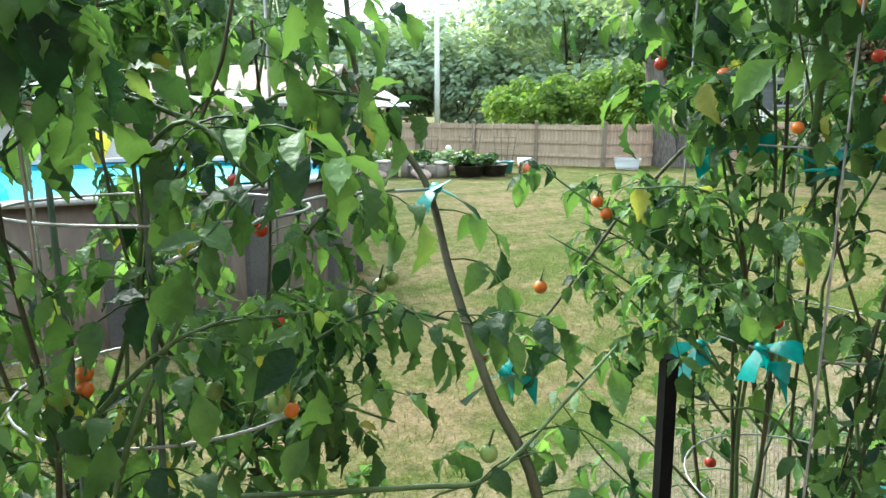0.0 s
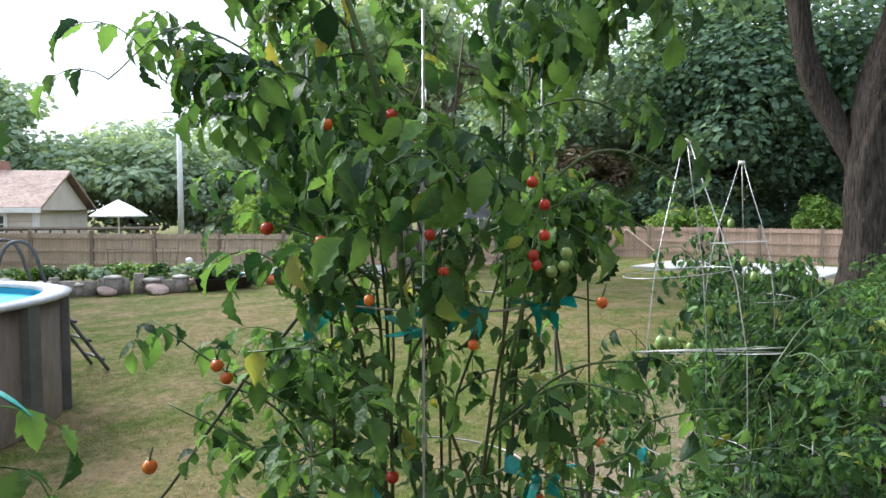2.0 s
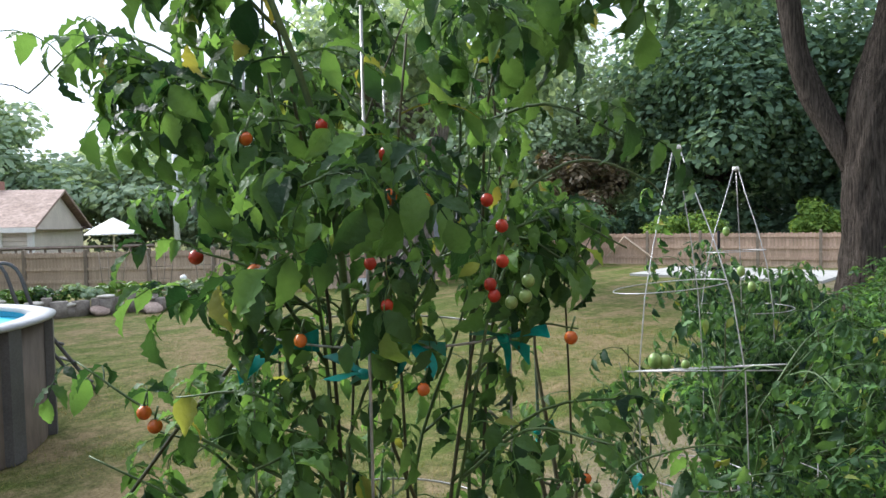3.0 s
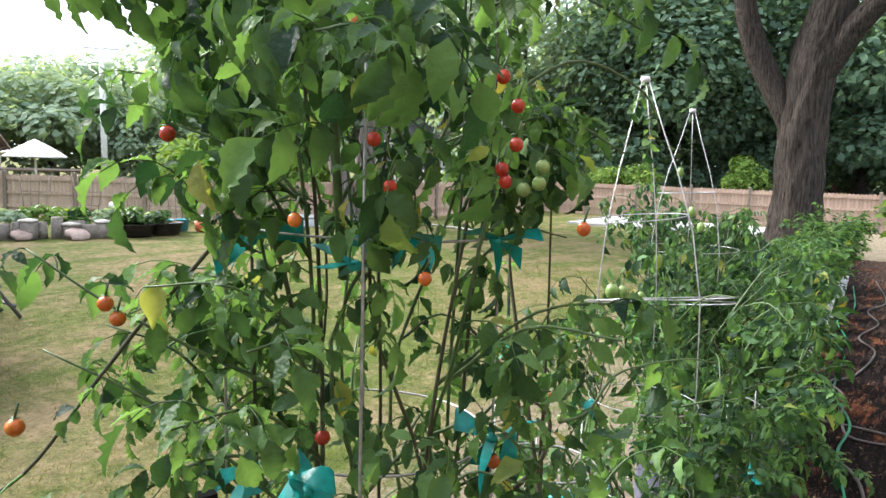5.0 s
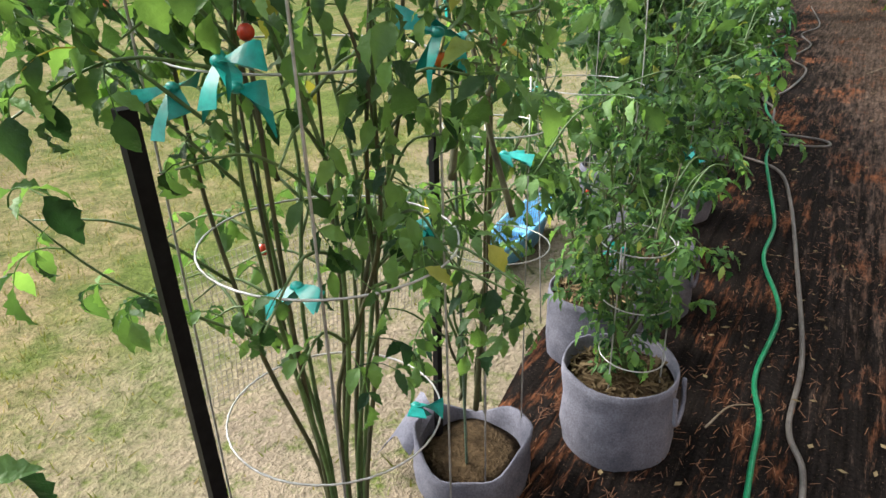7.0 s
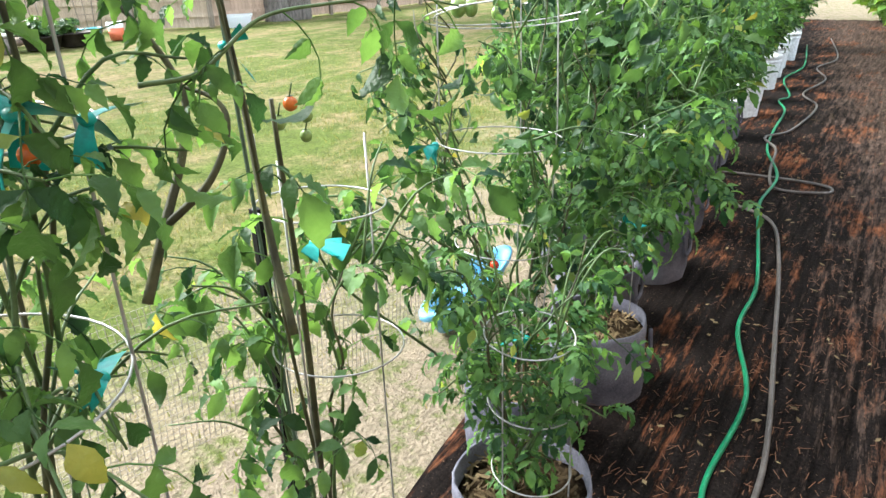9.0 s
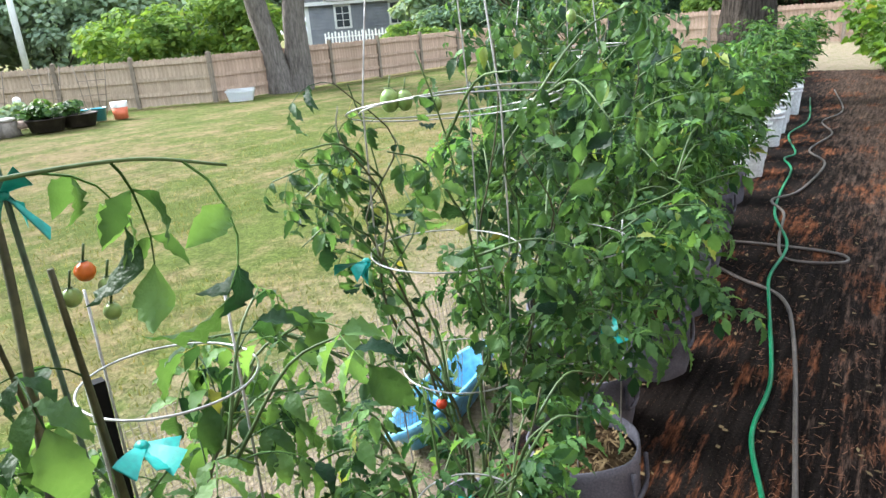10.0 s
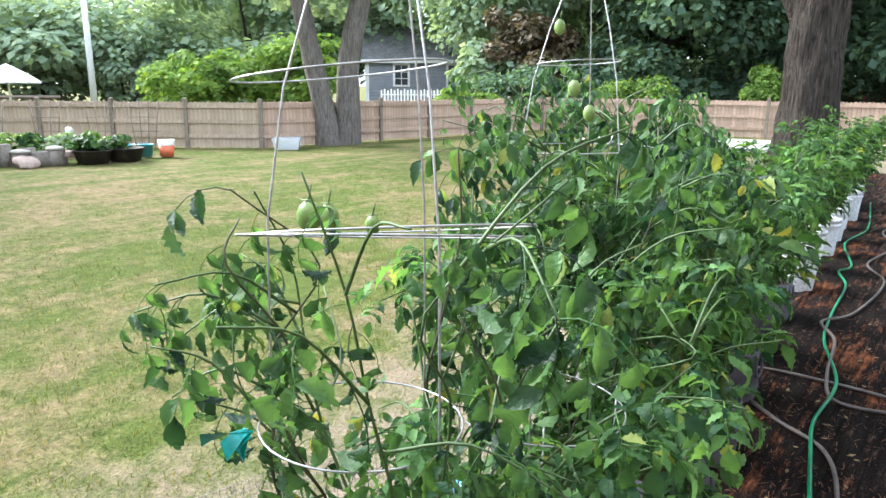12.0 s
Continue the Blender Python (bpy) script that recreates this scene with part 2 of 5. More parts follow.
def lawn_material():
    m, t, b, out = material("lawn")
    broad, mid, fine = noise_node(t, 0.22, 4, 0.6), noise_node(t, 1.3, 5, 0.65), noise_node(t, 45, 3, 0.7)
    tuft, mown = noise_node(t, 9, 6, 0.75), noise_node(t, 1.0, 4, 0.6, stretch=(2.6, 0.22, 1))
    green = ramp(t, fine.outputs[0], [(0.25, (0.045, 0.068, 0.014)), (0.75, (0.14, 0.175, 0.04))]).outputs[0]
    straw = ramp(t, fine.outputs[0], [(0.25, (0.13, 0.1, 0.05)), (0.75, (0.3, 0.235, 0.125))]).outputs[0]
    bare = ramp(t, fine.outputs[0], [(0.25, (0.17, 0.135, 0.1)), (0.75, (0.34, 0.275, 0.205))]).outputs[0]
    s = mix(t, 0.55, broad.outputs[0], mid.outputs[0])
    s = mix(t, 0.25, s, mown.outputs[0])
    s = mix(t, 0.2, s, tuft.outputs[0])
    patch = ramp(t, s, [(0.465, (0, 0, 0)), (0.565, (1, 1, 1))]).outputs[0]
    col = mix(t, patch, green, straw)
    shag = ramp(t, tuft.outputs[0], [(0.32, (0.55, 0.55, 0.55)), (0.62, (1.15, 1.15, 1.15))]).outputs[0]
    col = mix(t, 0.8, col, shag, "MULTIPLY")
    bare = mix(t, ramp(t, tuft.outputs[0], [(0.34, (0, 0, 0)), (0.5, (1, 1, 1))]).outputs[0], green, bare)
    # worn strip beside the row of pots
    c = t.nodes.new("ShaderNodeTexCoord")
    sep = t.nodes.new("ShaderNodeSeparateXYZ")
    link(t, c.outputs["Object"], sep.inputs[0])
    lean = t.nodes.new("ShaderNodeMath")
    lean.operation = "MULTIPLY_ADD"
    lean.inputs[1].default_value = 0.12
    link(t, sep.outputs["Y"], lean.inputs[0])
    link(t, sep.outputs["X"], lean.inputs[2])
    wob = t.nodes.new("ShaderNodeMath")
    wob.operation = "MULTIPLY_ADD"
    wob.inputs[1].default_value = 3.2
    link(t, mid.outputs[0], wob.inputs[0])
    link(t, lean.outputs[0], wob.inputs[2])
    mr = t.nodes.new("ShaderNodeMapRange")
    mr.inputs["From Min"].default_value, mr.inputs["From Max"].default_value = -0.9, 0.7
    link(t, wob.outputs[0], mr.inputs["Value"])
    worn = t.nodes.new("ShaderNodeMath")
    worn.operation = "MULTIPLY"
    link(t, mr.outputs[0], worn.inputs[0])
    far = t.nodes.new("ShaderNodeMapRange")
    far.inputs["From Min"].default_value, far.inputs["From Max"].default_value = 1.9, 3.2
    far.inputs["To Min"].default_value, far.inputs["To Max"].default_value = 0.9, 0.1
    link(t, lean.outputs[0], far.inputs["Value"])
    link(t, far.outputs[0], worn.inputs[1])
    col = mix(t, worn.outputs[0], col, bare)
    link(t, col, b.inputs["Base Color"])
    b.inputs["Roughness"].default_value = 0.95
    b.inputs["Specular IOR Level"].default_value = 0.1
    bump(t, b, mix(t, 0.5, fine.outputs[0], tuft.outputs[0]), 0.9, 0.06)
    return m


def fabric_material():
    m, t, b, out = material("weed_fabric")
    mid, fine = noise_node(t, 1.5, 6, 0.7, stretch=(1.5, 0.6, 1)), noise_node(t, 80, 3, 0.7)
    dust = noise_node(t, 9, 6, 0.8, stretch=(2.6, 0.3, 1))
    fibre = noise_node(t, 30, 5, 0.8, stretch=(1.0, 0.35, 1))
    crumb = noise_node(t, 130, 2, 0.7)
    weave = ramp(t, fine.outputs[0], [(0.3, (0.0035, 0.003, 0.003)), (0.7, (0.014, 0.011, 0.01))]).outputs[0]
    grit = ramp(t, fibre.outputs[0], [(0.32, (0.02, 0.008, 0.005)), (0.66, (0.19, 0.074, 0.035))]).outputs[0]
    film = ramp(t, fibre.outputs[0], [(0.3, (0.012, 0.009, 0.008)), (0.68, (0.115, 0.08, 0.062))]).outputs[0]
    # dust gathers along the middle of the walk, away from the bags
    c, sep = t.nodes.new("ShaderNodeTexCoord"), t.nodes.new("ShaderNodeSeparateXYZ")
    link(t, c.outputs["Object"], sep.inputs[0])
    lean = t.nodes.new("ShaderNodeMath")
    lean.operation = "MULTIPLY_ADD"
    lean.inputs[1].default_value = 0.13
    link(t, sep.outputs["Y"], lean.inputs[0])
    link(t, sep.outputs["X"], lean.inputs[2])
    mr = t.nodes.new("ShaderNodeMapRange")
    mr.inputs["From Min"].default_value, mr.inputs["From Max"].default_value = 0.65, 1.6
    mr.inputs["To Min"].default_value, mr.inputs["To Max"].default_value = -0.17, 0.1
    link(t, lean.outputs[0], mr.inputs["Value"])
    trod = t.nodes.new("ShaderNodeMath")
    trod.operation = "ADD"
    link(t, dust.outputs[0], trod.inputs[0])
    link(t, mr.outputs[0], trod.inputs[1])
    col = mix(t, ramp(t, trod.outputs[0], [(0.42, (0, 0, 0)), (0.56, (1, 1, 1))]).outputs[0], weave, film)
    where = ramp(t, mix(t, 0.45, mid.outputs[0], dust.outputs[0]), [(0.525, (0, 0, 0)), (0.6, (1, 1, 1))]).outputs[0]
    col = mix(t, where, col, grit)
    specks = ramp(t, crumb.outputs[0], [(0.68, (0, 0, 0)), (0.74, (1, 1, 1))]).outputs[0]
    col = mix(t, specks, col, (0.15, 0.1, 0.07))
    # shaded and lit sides of wrinkles painted in as streaks along the path
    crinkle_shade = noise_node(t, 7, 5, 0.7, stretch=(5.0, 0.22, 1))
    col = mix(t, 0.85, col, ramp(t, crinkle_shade.outputs[0], [(0.36, (0.35, 0.33, 0.32)), (0.6, (1.45, 1.42, 1.4))]).outputs[0], "MULTIPLY")
    link(t, col, b.inputs["Base Color"])
    b.inputs["Roughness"].default_value = 0.9
    b.inputs["Specular IOR Level"].default_value = 0.03
    bump(t, b, fibre.outputs[0], 0.9, 0.012)
    return m


MAT_LAWN, MAT_FABRIC = lawn_material(), fabric_material()


# ---- mesh helpers ----
class Build:
    """Gathers vertices and faces for one mesh."""

    def __init__(self):
        self.v, self.f = [], []

    def add(self, verts, faces):
        n = len(self.v)
        self.v.extend(tuple(p) for p in verts)
        self.f.extend(tuple(i + n for i in f) for f in faces)
        return self

    def box(self, lo, hi, m=None):
        p = [Vector((x, y, z)) for z in (lo[2], hi[2]) for y in (lo[1], hi[1]) for x in (lo[0], hi[0])]
        if m:
            p = [m @ q for q in p]
        return self.add(p, [(0, 2, 3, 1), (4, 5, 7, 6), (0, 1, 5, 4), (1, 3, 7, 5), (3, 2, 6, 7), (2, 0, 4, 6)])

    def tube(self, pts, radii, sides=6, cap=True):
        pts = [Vector(p) for p in pts]
        rings, up = [], Vector((0.31, 0.17, 0.94))
        for i, p in enumerate(pts):
            d = (pts[min(i + 1, len(pts) - 1)] - pts[max(i - 1, 0)]).normalized()
            a = d.cross(up)
            if a.length < 1e-3:
                a = d.cross(Vector((1, 0, 0)))
            a.normalize()
            c = d.cross(a)
            r = radii[i] if isinstance(radii, (list, tuple)) else radii
            rings += [p + (a * math.cos(k * 2 * math.pi / sides) + c * math.sin(k * 2 * math.pi / sides)) * r for k in range(sides)]
        faces = [(i * sides + k, i * sides + (k + 1) % sides, (i + 1) * sides + (k + 1) % sides, (i + 1) * sides + k) for i in range(len(pts) - 1) for k in range(sides)]
        if cap:
            faces += [tuple(range(sides - 1, -1, -1)), tuple((len(pts) - 1) * sides + k for k in range(sides))]
        return self.add(rings, faces)

    def lathe(self, profile, sides=24, centre=(0, 0, 0), wobble=0.0, caps=True):
        c, vs = Vector(centre), []
        for r, z in profile:
            for k in range(sides):
                a = k * 2 * math.pi / sides
                q = r * (1 + wobble * noise.noise(Vector((math.cos(a) * 1.7, math.sin(a) * 1.7, z * 6 + c.x * 9))))
                vs.append(c + Vector((q * math.cos(a), q * math.sin(a), z)))
        fs = [(i * sides + k, i * sides + (k + 1) % sides, (i + 1) * sides + (k + 1) % sides, (i + 1) * sides + k) for i in range(len(profile) - 1) for k in range(sides)]
        if caps:
            fs += [tuple(range(sides - 1, -1, -1)), tuple((len(profile) - 1) * sides + k for k in range(sides))]
        return self.add(vs, fs)

    def ball(self, centre, r, stretch=(1, 1, 1), seg=10):
        prof = [(max(1e-4, math.sin(math.pi * i / 7)) * r, -math.cos(math.pi * i / 7) * r) for i in range(8)]
        b = Build().lathe(prof, seg)
        return self.add([Vector(centre) + Vector((p[0] * stretch[0], p[1] * stretch[1], p[2] * stretch[2])) for p in b.v], b.f)

    def mesh(self, name, mat, smooth=True):
        me = bpy.data.meshes.new(name)
        me.from_pydata(self.v, [], self.f)
        me.materials.append(mat)
        if smooth:
            me.polygons.foreach_set("use_smooth", [True] * len(me.polygons))
        me.update()
        return me


def thing(name, label, category, at=(0, 0, 0), group="", kind=""):
    """An empty at a thing's base that carries its parts."""
    ob = new(name)
    ob.location = at
    ob.empty_display_size = 0.1
    return tagged(ob, label, category, group, kind)


def part(name, b, mat, parent, label="", smooth=True, kind=""):
    """One mesh under a thing; b holds world coordinates."""
    me = b if isinstance(b, bpy.types.Mesh) else b.mesh(name, mat, smooth)
    ob = new(name, me)
    ob.parent = parent
    if parent is not None:
        base = parent.location if parent.parent is None else Vector((0, 0, 0))
        ob.matrix_parent_inverse = Matrix.Translation(-base)
    return tagged(ob, label, kind=kind)


def solo(name, b, mat, label, category, group="", kind="", smooth=True):
    ob = new(name, b.mesh(name, mat, smooth))
    return tagged(ob, label, category, group, kind)


def spline(pts, n=6):
    """Points of a smooth curve through pts."""
    p = [Vector(q) for q in pts]
    p = [p[0] * 2 - p[1]] + p + [p[-1] * 2 - p[-2]]
    out = []
    for i in range(1, len(p) - 2):
        a, b, c, d = p[i - 1:i + 3]
        for k in range(n):
            t = k / n
            out.append(0.5 * ((2 * b) + (c - a) * t + (2 * a - 5 * b + 4 * c - d) * t * t + (3 * b - a - 3 * c + d) * t ** 3))
    return out + [p[-2]]


R = random.Random(11)


# ---- ground ----
def row_x(y):
    """The line along which the front pots stand."""
    return -0.28 - 0.105 * (y - 3.05)


g = Build()
xs = [-900, -300, -100, -40] + [-26 + i for i in range(0, 53)] + [60, 150, 400, 900]
ys = [-900, -300, -100, -30] + [-12 + i for i in range(0, 50)] + [60, 100, 200, 400, 900]
for y in ys:
    for x in xs:
        near = max(0.0, 1 - math.hypot(x, y - 8) / 60)
        g.v.append((x, y, -0.03 + 0.03 * near * noise.noise(Vector((x * 0.3, y * 0.3, 0))) - 0.02))
for j in range(len(ys) - 1):
    for i in range(len(xs) - 1):
        a = j * len(xs) + i
        g.f.append((a, a + 1, a + 1 + len(xs), a + len(xs)))
solo("ground", g, MAT_LAWN, "dry summer lawn, patchy green and straw with bare soil", "lawn", kind="structure")

g, NX, NY = Build(), 150, 130
for j in range(NY):
    y = -2.5 + 21.5 * j / (NY - 1)
    left = row_x(y) - 0.42 + 0.06 * noise.noise(Vector((0, y * 1.4, 3)))
    for i in range(NX):
        u = i / (NX - 1)
        x = left + (2.9 - left) * u
        crease = abs(noise.noise(Vector((x * 5.5 + 0.6 * noise.noise(Vector((x, y * 0.8, 7))), y * 0.35, 1))))
        z = 0.004 + 0.024 * max(0.0, 0.3 - crease) / 0.3 * (0.5 + 0.5 * noise.noise(Vector((x * 0.9, y * 0.6, 5)))) + 0.006 * noise.noise(Vector((x * 3, y * 2, 9)))
        g.v.append((x, y, max(-0.004, z) * (1 if 0 < i < NX - 1 else 0.1)))
for j in range(NY - 1):
    for i in range(NX - 1):
        a = j * NX + i
        g.f.append((a, a + 1, a + 1 + NX, a + NX))
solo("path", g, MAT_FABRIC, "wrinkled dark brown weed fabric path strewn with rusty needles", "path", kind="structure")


def fence(name, label, a, b, height, step, pickets, rail_side, wood):
    """A cedar picket fence from a to b: posts, rails and boards."""
    a, b = Vector((*a, 0)), Vector((*b, 0))
    d = (b - a).normalized()
    side = Vector((-d.y, d.x, 0)) * rail_side
    length = (b - a).length
    root = thing(name, label, "fence", a, kind="structure")
    m0 = Matrix(((d.x, side.x, 0, 0), (d.y, side.y, 0, 0), (0, 0, 1, 0), (0, 0, 0, 1)))
    n = max(1, round(length / step))
    pm = Build().box((-0.05, -0.03, -0.1), (0.05, 0.07, height + 0.05)).add(
        [(-0.05, -0.03, height + 0.05), (0.05, -0.03, height + 0.05), (0.05, 0.07, height + 0.05), (-0.05, 0.07, height + 0.05), (0, 0.02, height + 0.09)],
        [(0, 1, 4), (1, 2, 4), (2, 3, 4), (3, 0, 4)]).mesh("post", MAT_POST, False)
    for k in range(n + 1):
        ob = part("post", pm, MAT_POST, root)
        ob.matrix_basis = Matrix.Translation(a + d * (length * k / n)) @ m0
    seg = length / n
    rm = Build().box((0.05, 0.0, -0.045), (seg - 0.05, 0.035, 0.045)).mesh("rail", wood, False)
    for k in range(n):
        for z in (0.28, height * 0.55, height - 0.14):
            ob = part("rail", rm, wood, root)
            ob.matrix_basis = Matrix.Translation(a + d * seg * k + Vector((0, 0, z))) @ m0
    w = length / round(length / pickets)
    pk = Build()
    h = height
    pk.add([(0.003, -0.03, 0), (w - 0.003, -0.03, 0), (w - 0.003, -0.03, h - 0.03), (w * 0.6, -0.03, h), (w * 0.4, -0.03, h), (0.003, -0.03, h - 0.03),
            (0.003, -0.012, 0), (w - 0.003, -0.012, 0), (w - 0.003, -0.012, h - 0.03), (w * 0.6, -0.012, h), (w * 0.4, -0.012, h), (0.003, -0.012, h - 0.03)],
           [(0, 1, 2, 3, 4, 5), (11, 10, 9, 8, 7, 6), (0, 6, 7, 1), (1, 7, 8, 2), (2, 8, 9, 3), (3, 9, 10, 4), (4, 10, 11, 5), (5, 11, 6, 0)])
    pk = pk.mesh("picket", wood, False)
    rr = random.Random(5)
    for k in range(round(length / w)):
        ob = part("picket", pk, wood, root)
        ob.matrix_basis = Matrix.Translation(a + d * (w * k) + Vector((0, 0, -0.02 + rr.uniform(-0.012, 0.012)))) @ m0
    return root


# unseen wall added along the path's other side to block sky light
wall = Build().box((2.35, -14.0, -0.05), (2.55, 8.6, 6.4))
solo("unseen_wall_east", wall, MAT_DECK, "unseen dark wooden wall added to block sky light from the east", "wall", kind="structure", smooth=False)


# ---- trees ----
def leaf_cloud(clumps, count, size, rng, flat=0.5, droop=0.0):
    """Many small folded leaves gathered in uneven clumps (centre, radii)."""
    b = Build()
    weights = [c[1][0] * c[1][1] + c[1][1] * c[1][2] for c in clumps]
    picks = rng.choices(clumps, weights, k=count)
    for c, r in picks:
        d = Vector((rng.gauss(0, 1), rng.gauss(0, 1), rng.gauss(0, 1))).normalized()
        s = 1 - 0.55 * rng.random() ** 1.5
        p = Vector((c[0] + d.x * r[0] * s, c[1] + d.y * r[1] * s, c[2] + d.z * r[2] * s))
        if p.z < 0.25:
            continue
        k = size * rng.uniform(0.6, 1.35)
        up = (d * 0.8 + Vector((rng.gauss(0, flat), rng.gauss(0, flat), 0.9))).normalized()
        a = up.orthogonal().normalized()
        a.rotate(Matrix.Rotation(rng.uniform(0, 6.28), 3, up))
        a.z -= droop
        w = up.cross(a).normalized() * k * 0.42
        a = a.normalized() * k
        b.add([p - a * 0.5, p - a * 0.05 + w + up * k * 0.1, p + a * 0.55, p - a * 0.05 - w + up * k * 0.1], [(0, 1, 2), (0, 2, 3)])
    return b


def clumps_in(centre, size, n, rng, share=0.34):
    out = []
    for _ in range(n):
        d = Vector((rng.gauss(0, 1), rng.gauss(0, 1), rng.gauss(0, 1))).normalized() * rng.uniform(0.35, 0.95)
        k = share * rng.uniform(0.6, 1.3)
        out.append(((centre[0] + d.x * size[0], centre[1] + d.y * size[1], centre[2] + d.z * size[2]), (size[0] * k, size[1] * k, size[2] * k * 0.8)))
    return out


def tree(label, base, trunk_r, trunk_h, centre, size, mat, leaves, leaf, seed, clumps=26, name="tree", limbs=7, trunk=True, droop=0.0):
    rng = random.Random(seed)
    root = thing(name, label, "tree" if trunk else "shrub", base)
    cl = clumps_in(centre, size, clumps, rng)
    b = Build()
    base = Vector(base)
    if trunk:
        b.tube(spline([base - Vector((0, 0, 0.2)), base + Vector((0, 0, trunk_h * 0.5)), (centre[0], centre[1], centre[2])], 5), [trunk_r * (1.25 if k == 0 else 1 - 0.07 * k) for k in range(11)], 10)
        for c, r in cl[:limbs]:
            b.tube(spline([base + Vector((0, 0, trunk_h * 0.75)), (Vector(c) + base + Vector((0, 0, trunk_h))) / 2, c], 4), [trunk_r * 0.4 * (1 - 0.1 * k) for k in range(9)], 6)
    else:
        for c, r in cl[:6]:
            b.tube([base, c], [0.06, 0.02], 5)
    part("trunk" if trunk else "branch", b, MAT_BARK, root)
    part("crown", leaf_cloud(cl, leaves, leaf, rng, droop=droop), mat, root, smooth=False, kind="stuff")
    return root


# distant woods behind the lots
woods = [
    ((-46, 22, 0), (-46, 22, 4.4), (8, 8, 4.2), MAT_TREE_HAZE), ((-52, 13, 0), (-52, 13, 6), (7, 6, 5.5), MAT_TREE_HAZE), ((-60, 8, 0), (-60, 8, 7), (10, 10, 7), MAT_TREE_HAZE),
    ((-40, 33, 0), (-40, 33, 5), (9, 9, 5.2), MAT_TREE_HAZE), ((-52, 40, 0), (-52, 40, 8), (11, 10, 8), MAT_TREE_HAZE),
    ((-33, 42, 0), (-33, 42, 6.5), (8, 8, 6.5), MAT_TREE_HAZE), ((-62, -8, 0), (-62, -8, 8), (10, 10, 8), MAT_TREE_HAZE),
    ((-26, 52, 0), (-26, 52, 7), (9, 9, 7.5), MAT_TREE_HAZE), ((6, 62, 0), (6, 62, 8), (10, 10, 8.5), MAT_TREE_HAZE),
    ((-36, 66, 0), (-36, 66, 10), (13, 10, 10), MAT_TREE_HAZE), ((22, 55, 0), (22, 55, 8), (9, 9, 8.5), MAT_TREE_HAZE),
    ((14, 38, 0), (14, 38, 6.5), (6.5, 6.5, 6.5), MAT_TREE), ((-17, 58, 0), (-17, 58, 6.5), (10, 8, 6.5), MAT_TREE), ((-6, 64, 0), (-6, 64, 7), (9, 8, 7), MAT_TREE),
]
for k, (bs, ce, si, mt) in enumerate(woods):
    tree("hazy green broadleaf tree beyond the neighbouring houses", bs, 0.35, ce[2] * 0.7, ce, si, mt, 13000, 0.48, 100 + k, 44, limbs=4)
# dark maples behind the back fence
tree("large dark green maple with a broad dense crown", (-13.5, 39, 0), 0.45, 4, (-12.2, 39, 7.4), (7.0, 7, 6.6), MAT_TREE, 30000, 0.36, 1, 60)
tree("large dark green maple with a broad dense crown", (-3.5, 43, 0), 0.45, 4, (-3.5, 43, 7.6), (8, 7, 6.4), MAT_TREE, 26000, 0.38, 2, 56)
tree("hazy green tree with an airy crown behind the fence", (-21, 38, 0), 0.35, 5, (-21, 38, 9), (6.5, 6, 6.5), MAT_TREE_HAZE, 17000, 0.34, 3, 44)
tree("dark shade tree with deep green leaves over the pool", (-19, -3.5, 0), 0.4, 3.5, (-19, -3.5, 6.4), (5.5, 6, 5.2), MAT_TREE, 14000, 0.36, 4, 36)
tree("dark shade tree with deep green leaves beyond the pool", (-24, 3.0, 0), 0.35, 4.5, (-24.5, 1.5, 7.2), (5, 4.5, 4.2), MAT_TREE, 9000, 0.36, 6, 30)
tree("russet brown ornamental tree with small leaves", (-18.5, 34, 0), 0.16, 2, (-18.5, 34, 3.6), (2.6, 2.4, 2.7), MAT_TREE_RED, 5500, 0.26, 7, 26)
tree("dense dark green hedge shrub behind the fence", (-17, 30.5, 0), 0.1, 1, (-17, 30.5, 1.5), (2.6, 1.6, 1.5), MAT_TREE, 4000, 0.2, 8, 18, name="shrub", trunk=False)
for k, (x, y, w, h) in enumerate(((-11.9, 31.5, 2.1, 1.1), (-7.0, 33.5, 0.9, 1.25))):
    tree("rounded light yellow-green shrub clipped into a mound", (x, y, 0), 0.1, 1, (x, y, 0.95 * h + 0.1), (w, 1.3, h), MAT_TREE_LIGHT, 4200, 0.15, 20 + k, 60, name="shrub", trunk=False)
for k, (x, y, w, h, mt) in enumerate(((-24, 18.2, 3.2, 2.1, MAT_TREE_LIGHT), (-21.0, 20.5, 2.8, 2.5, MAT_TREE_LIGHT), (-17.6, 26.5, 1.6, 1.1, MAT_TREE_LIGHT))):
    tree("loose bright green shrubs behind the cedar fence", (x, y, 0), 0.1, 1, (x, y, h * 0.75), (w, 2.0, h * 0.8), mt, 3800, 0.24, 40 + k, 26, name="shrub", trunk=False)

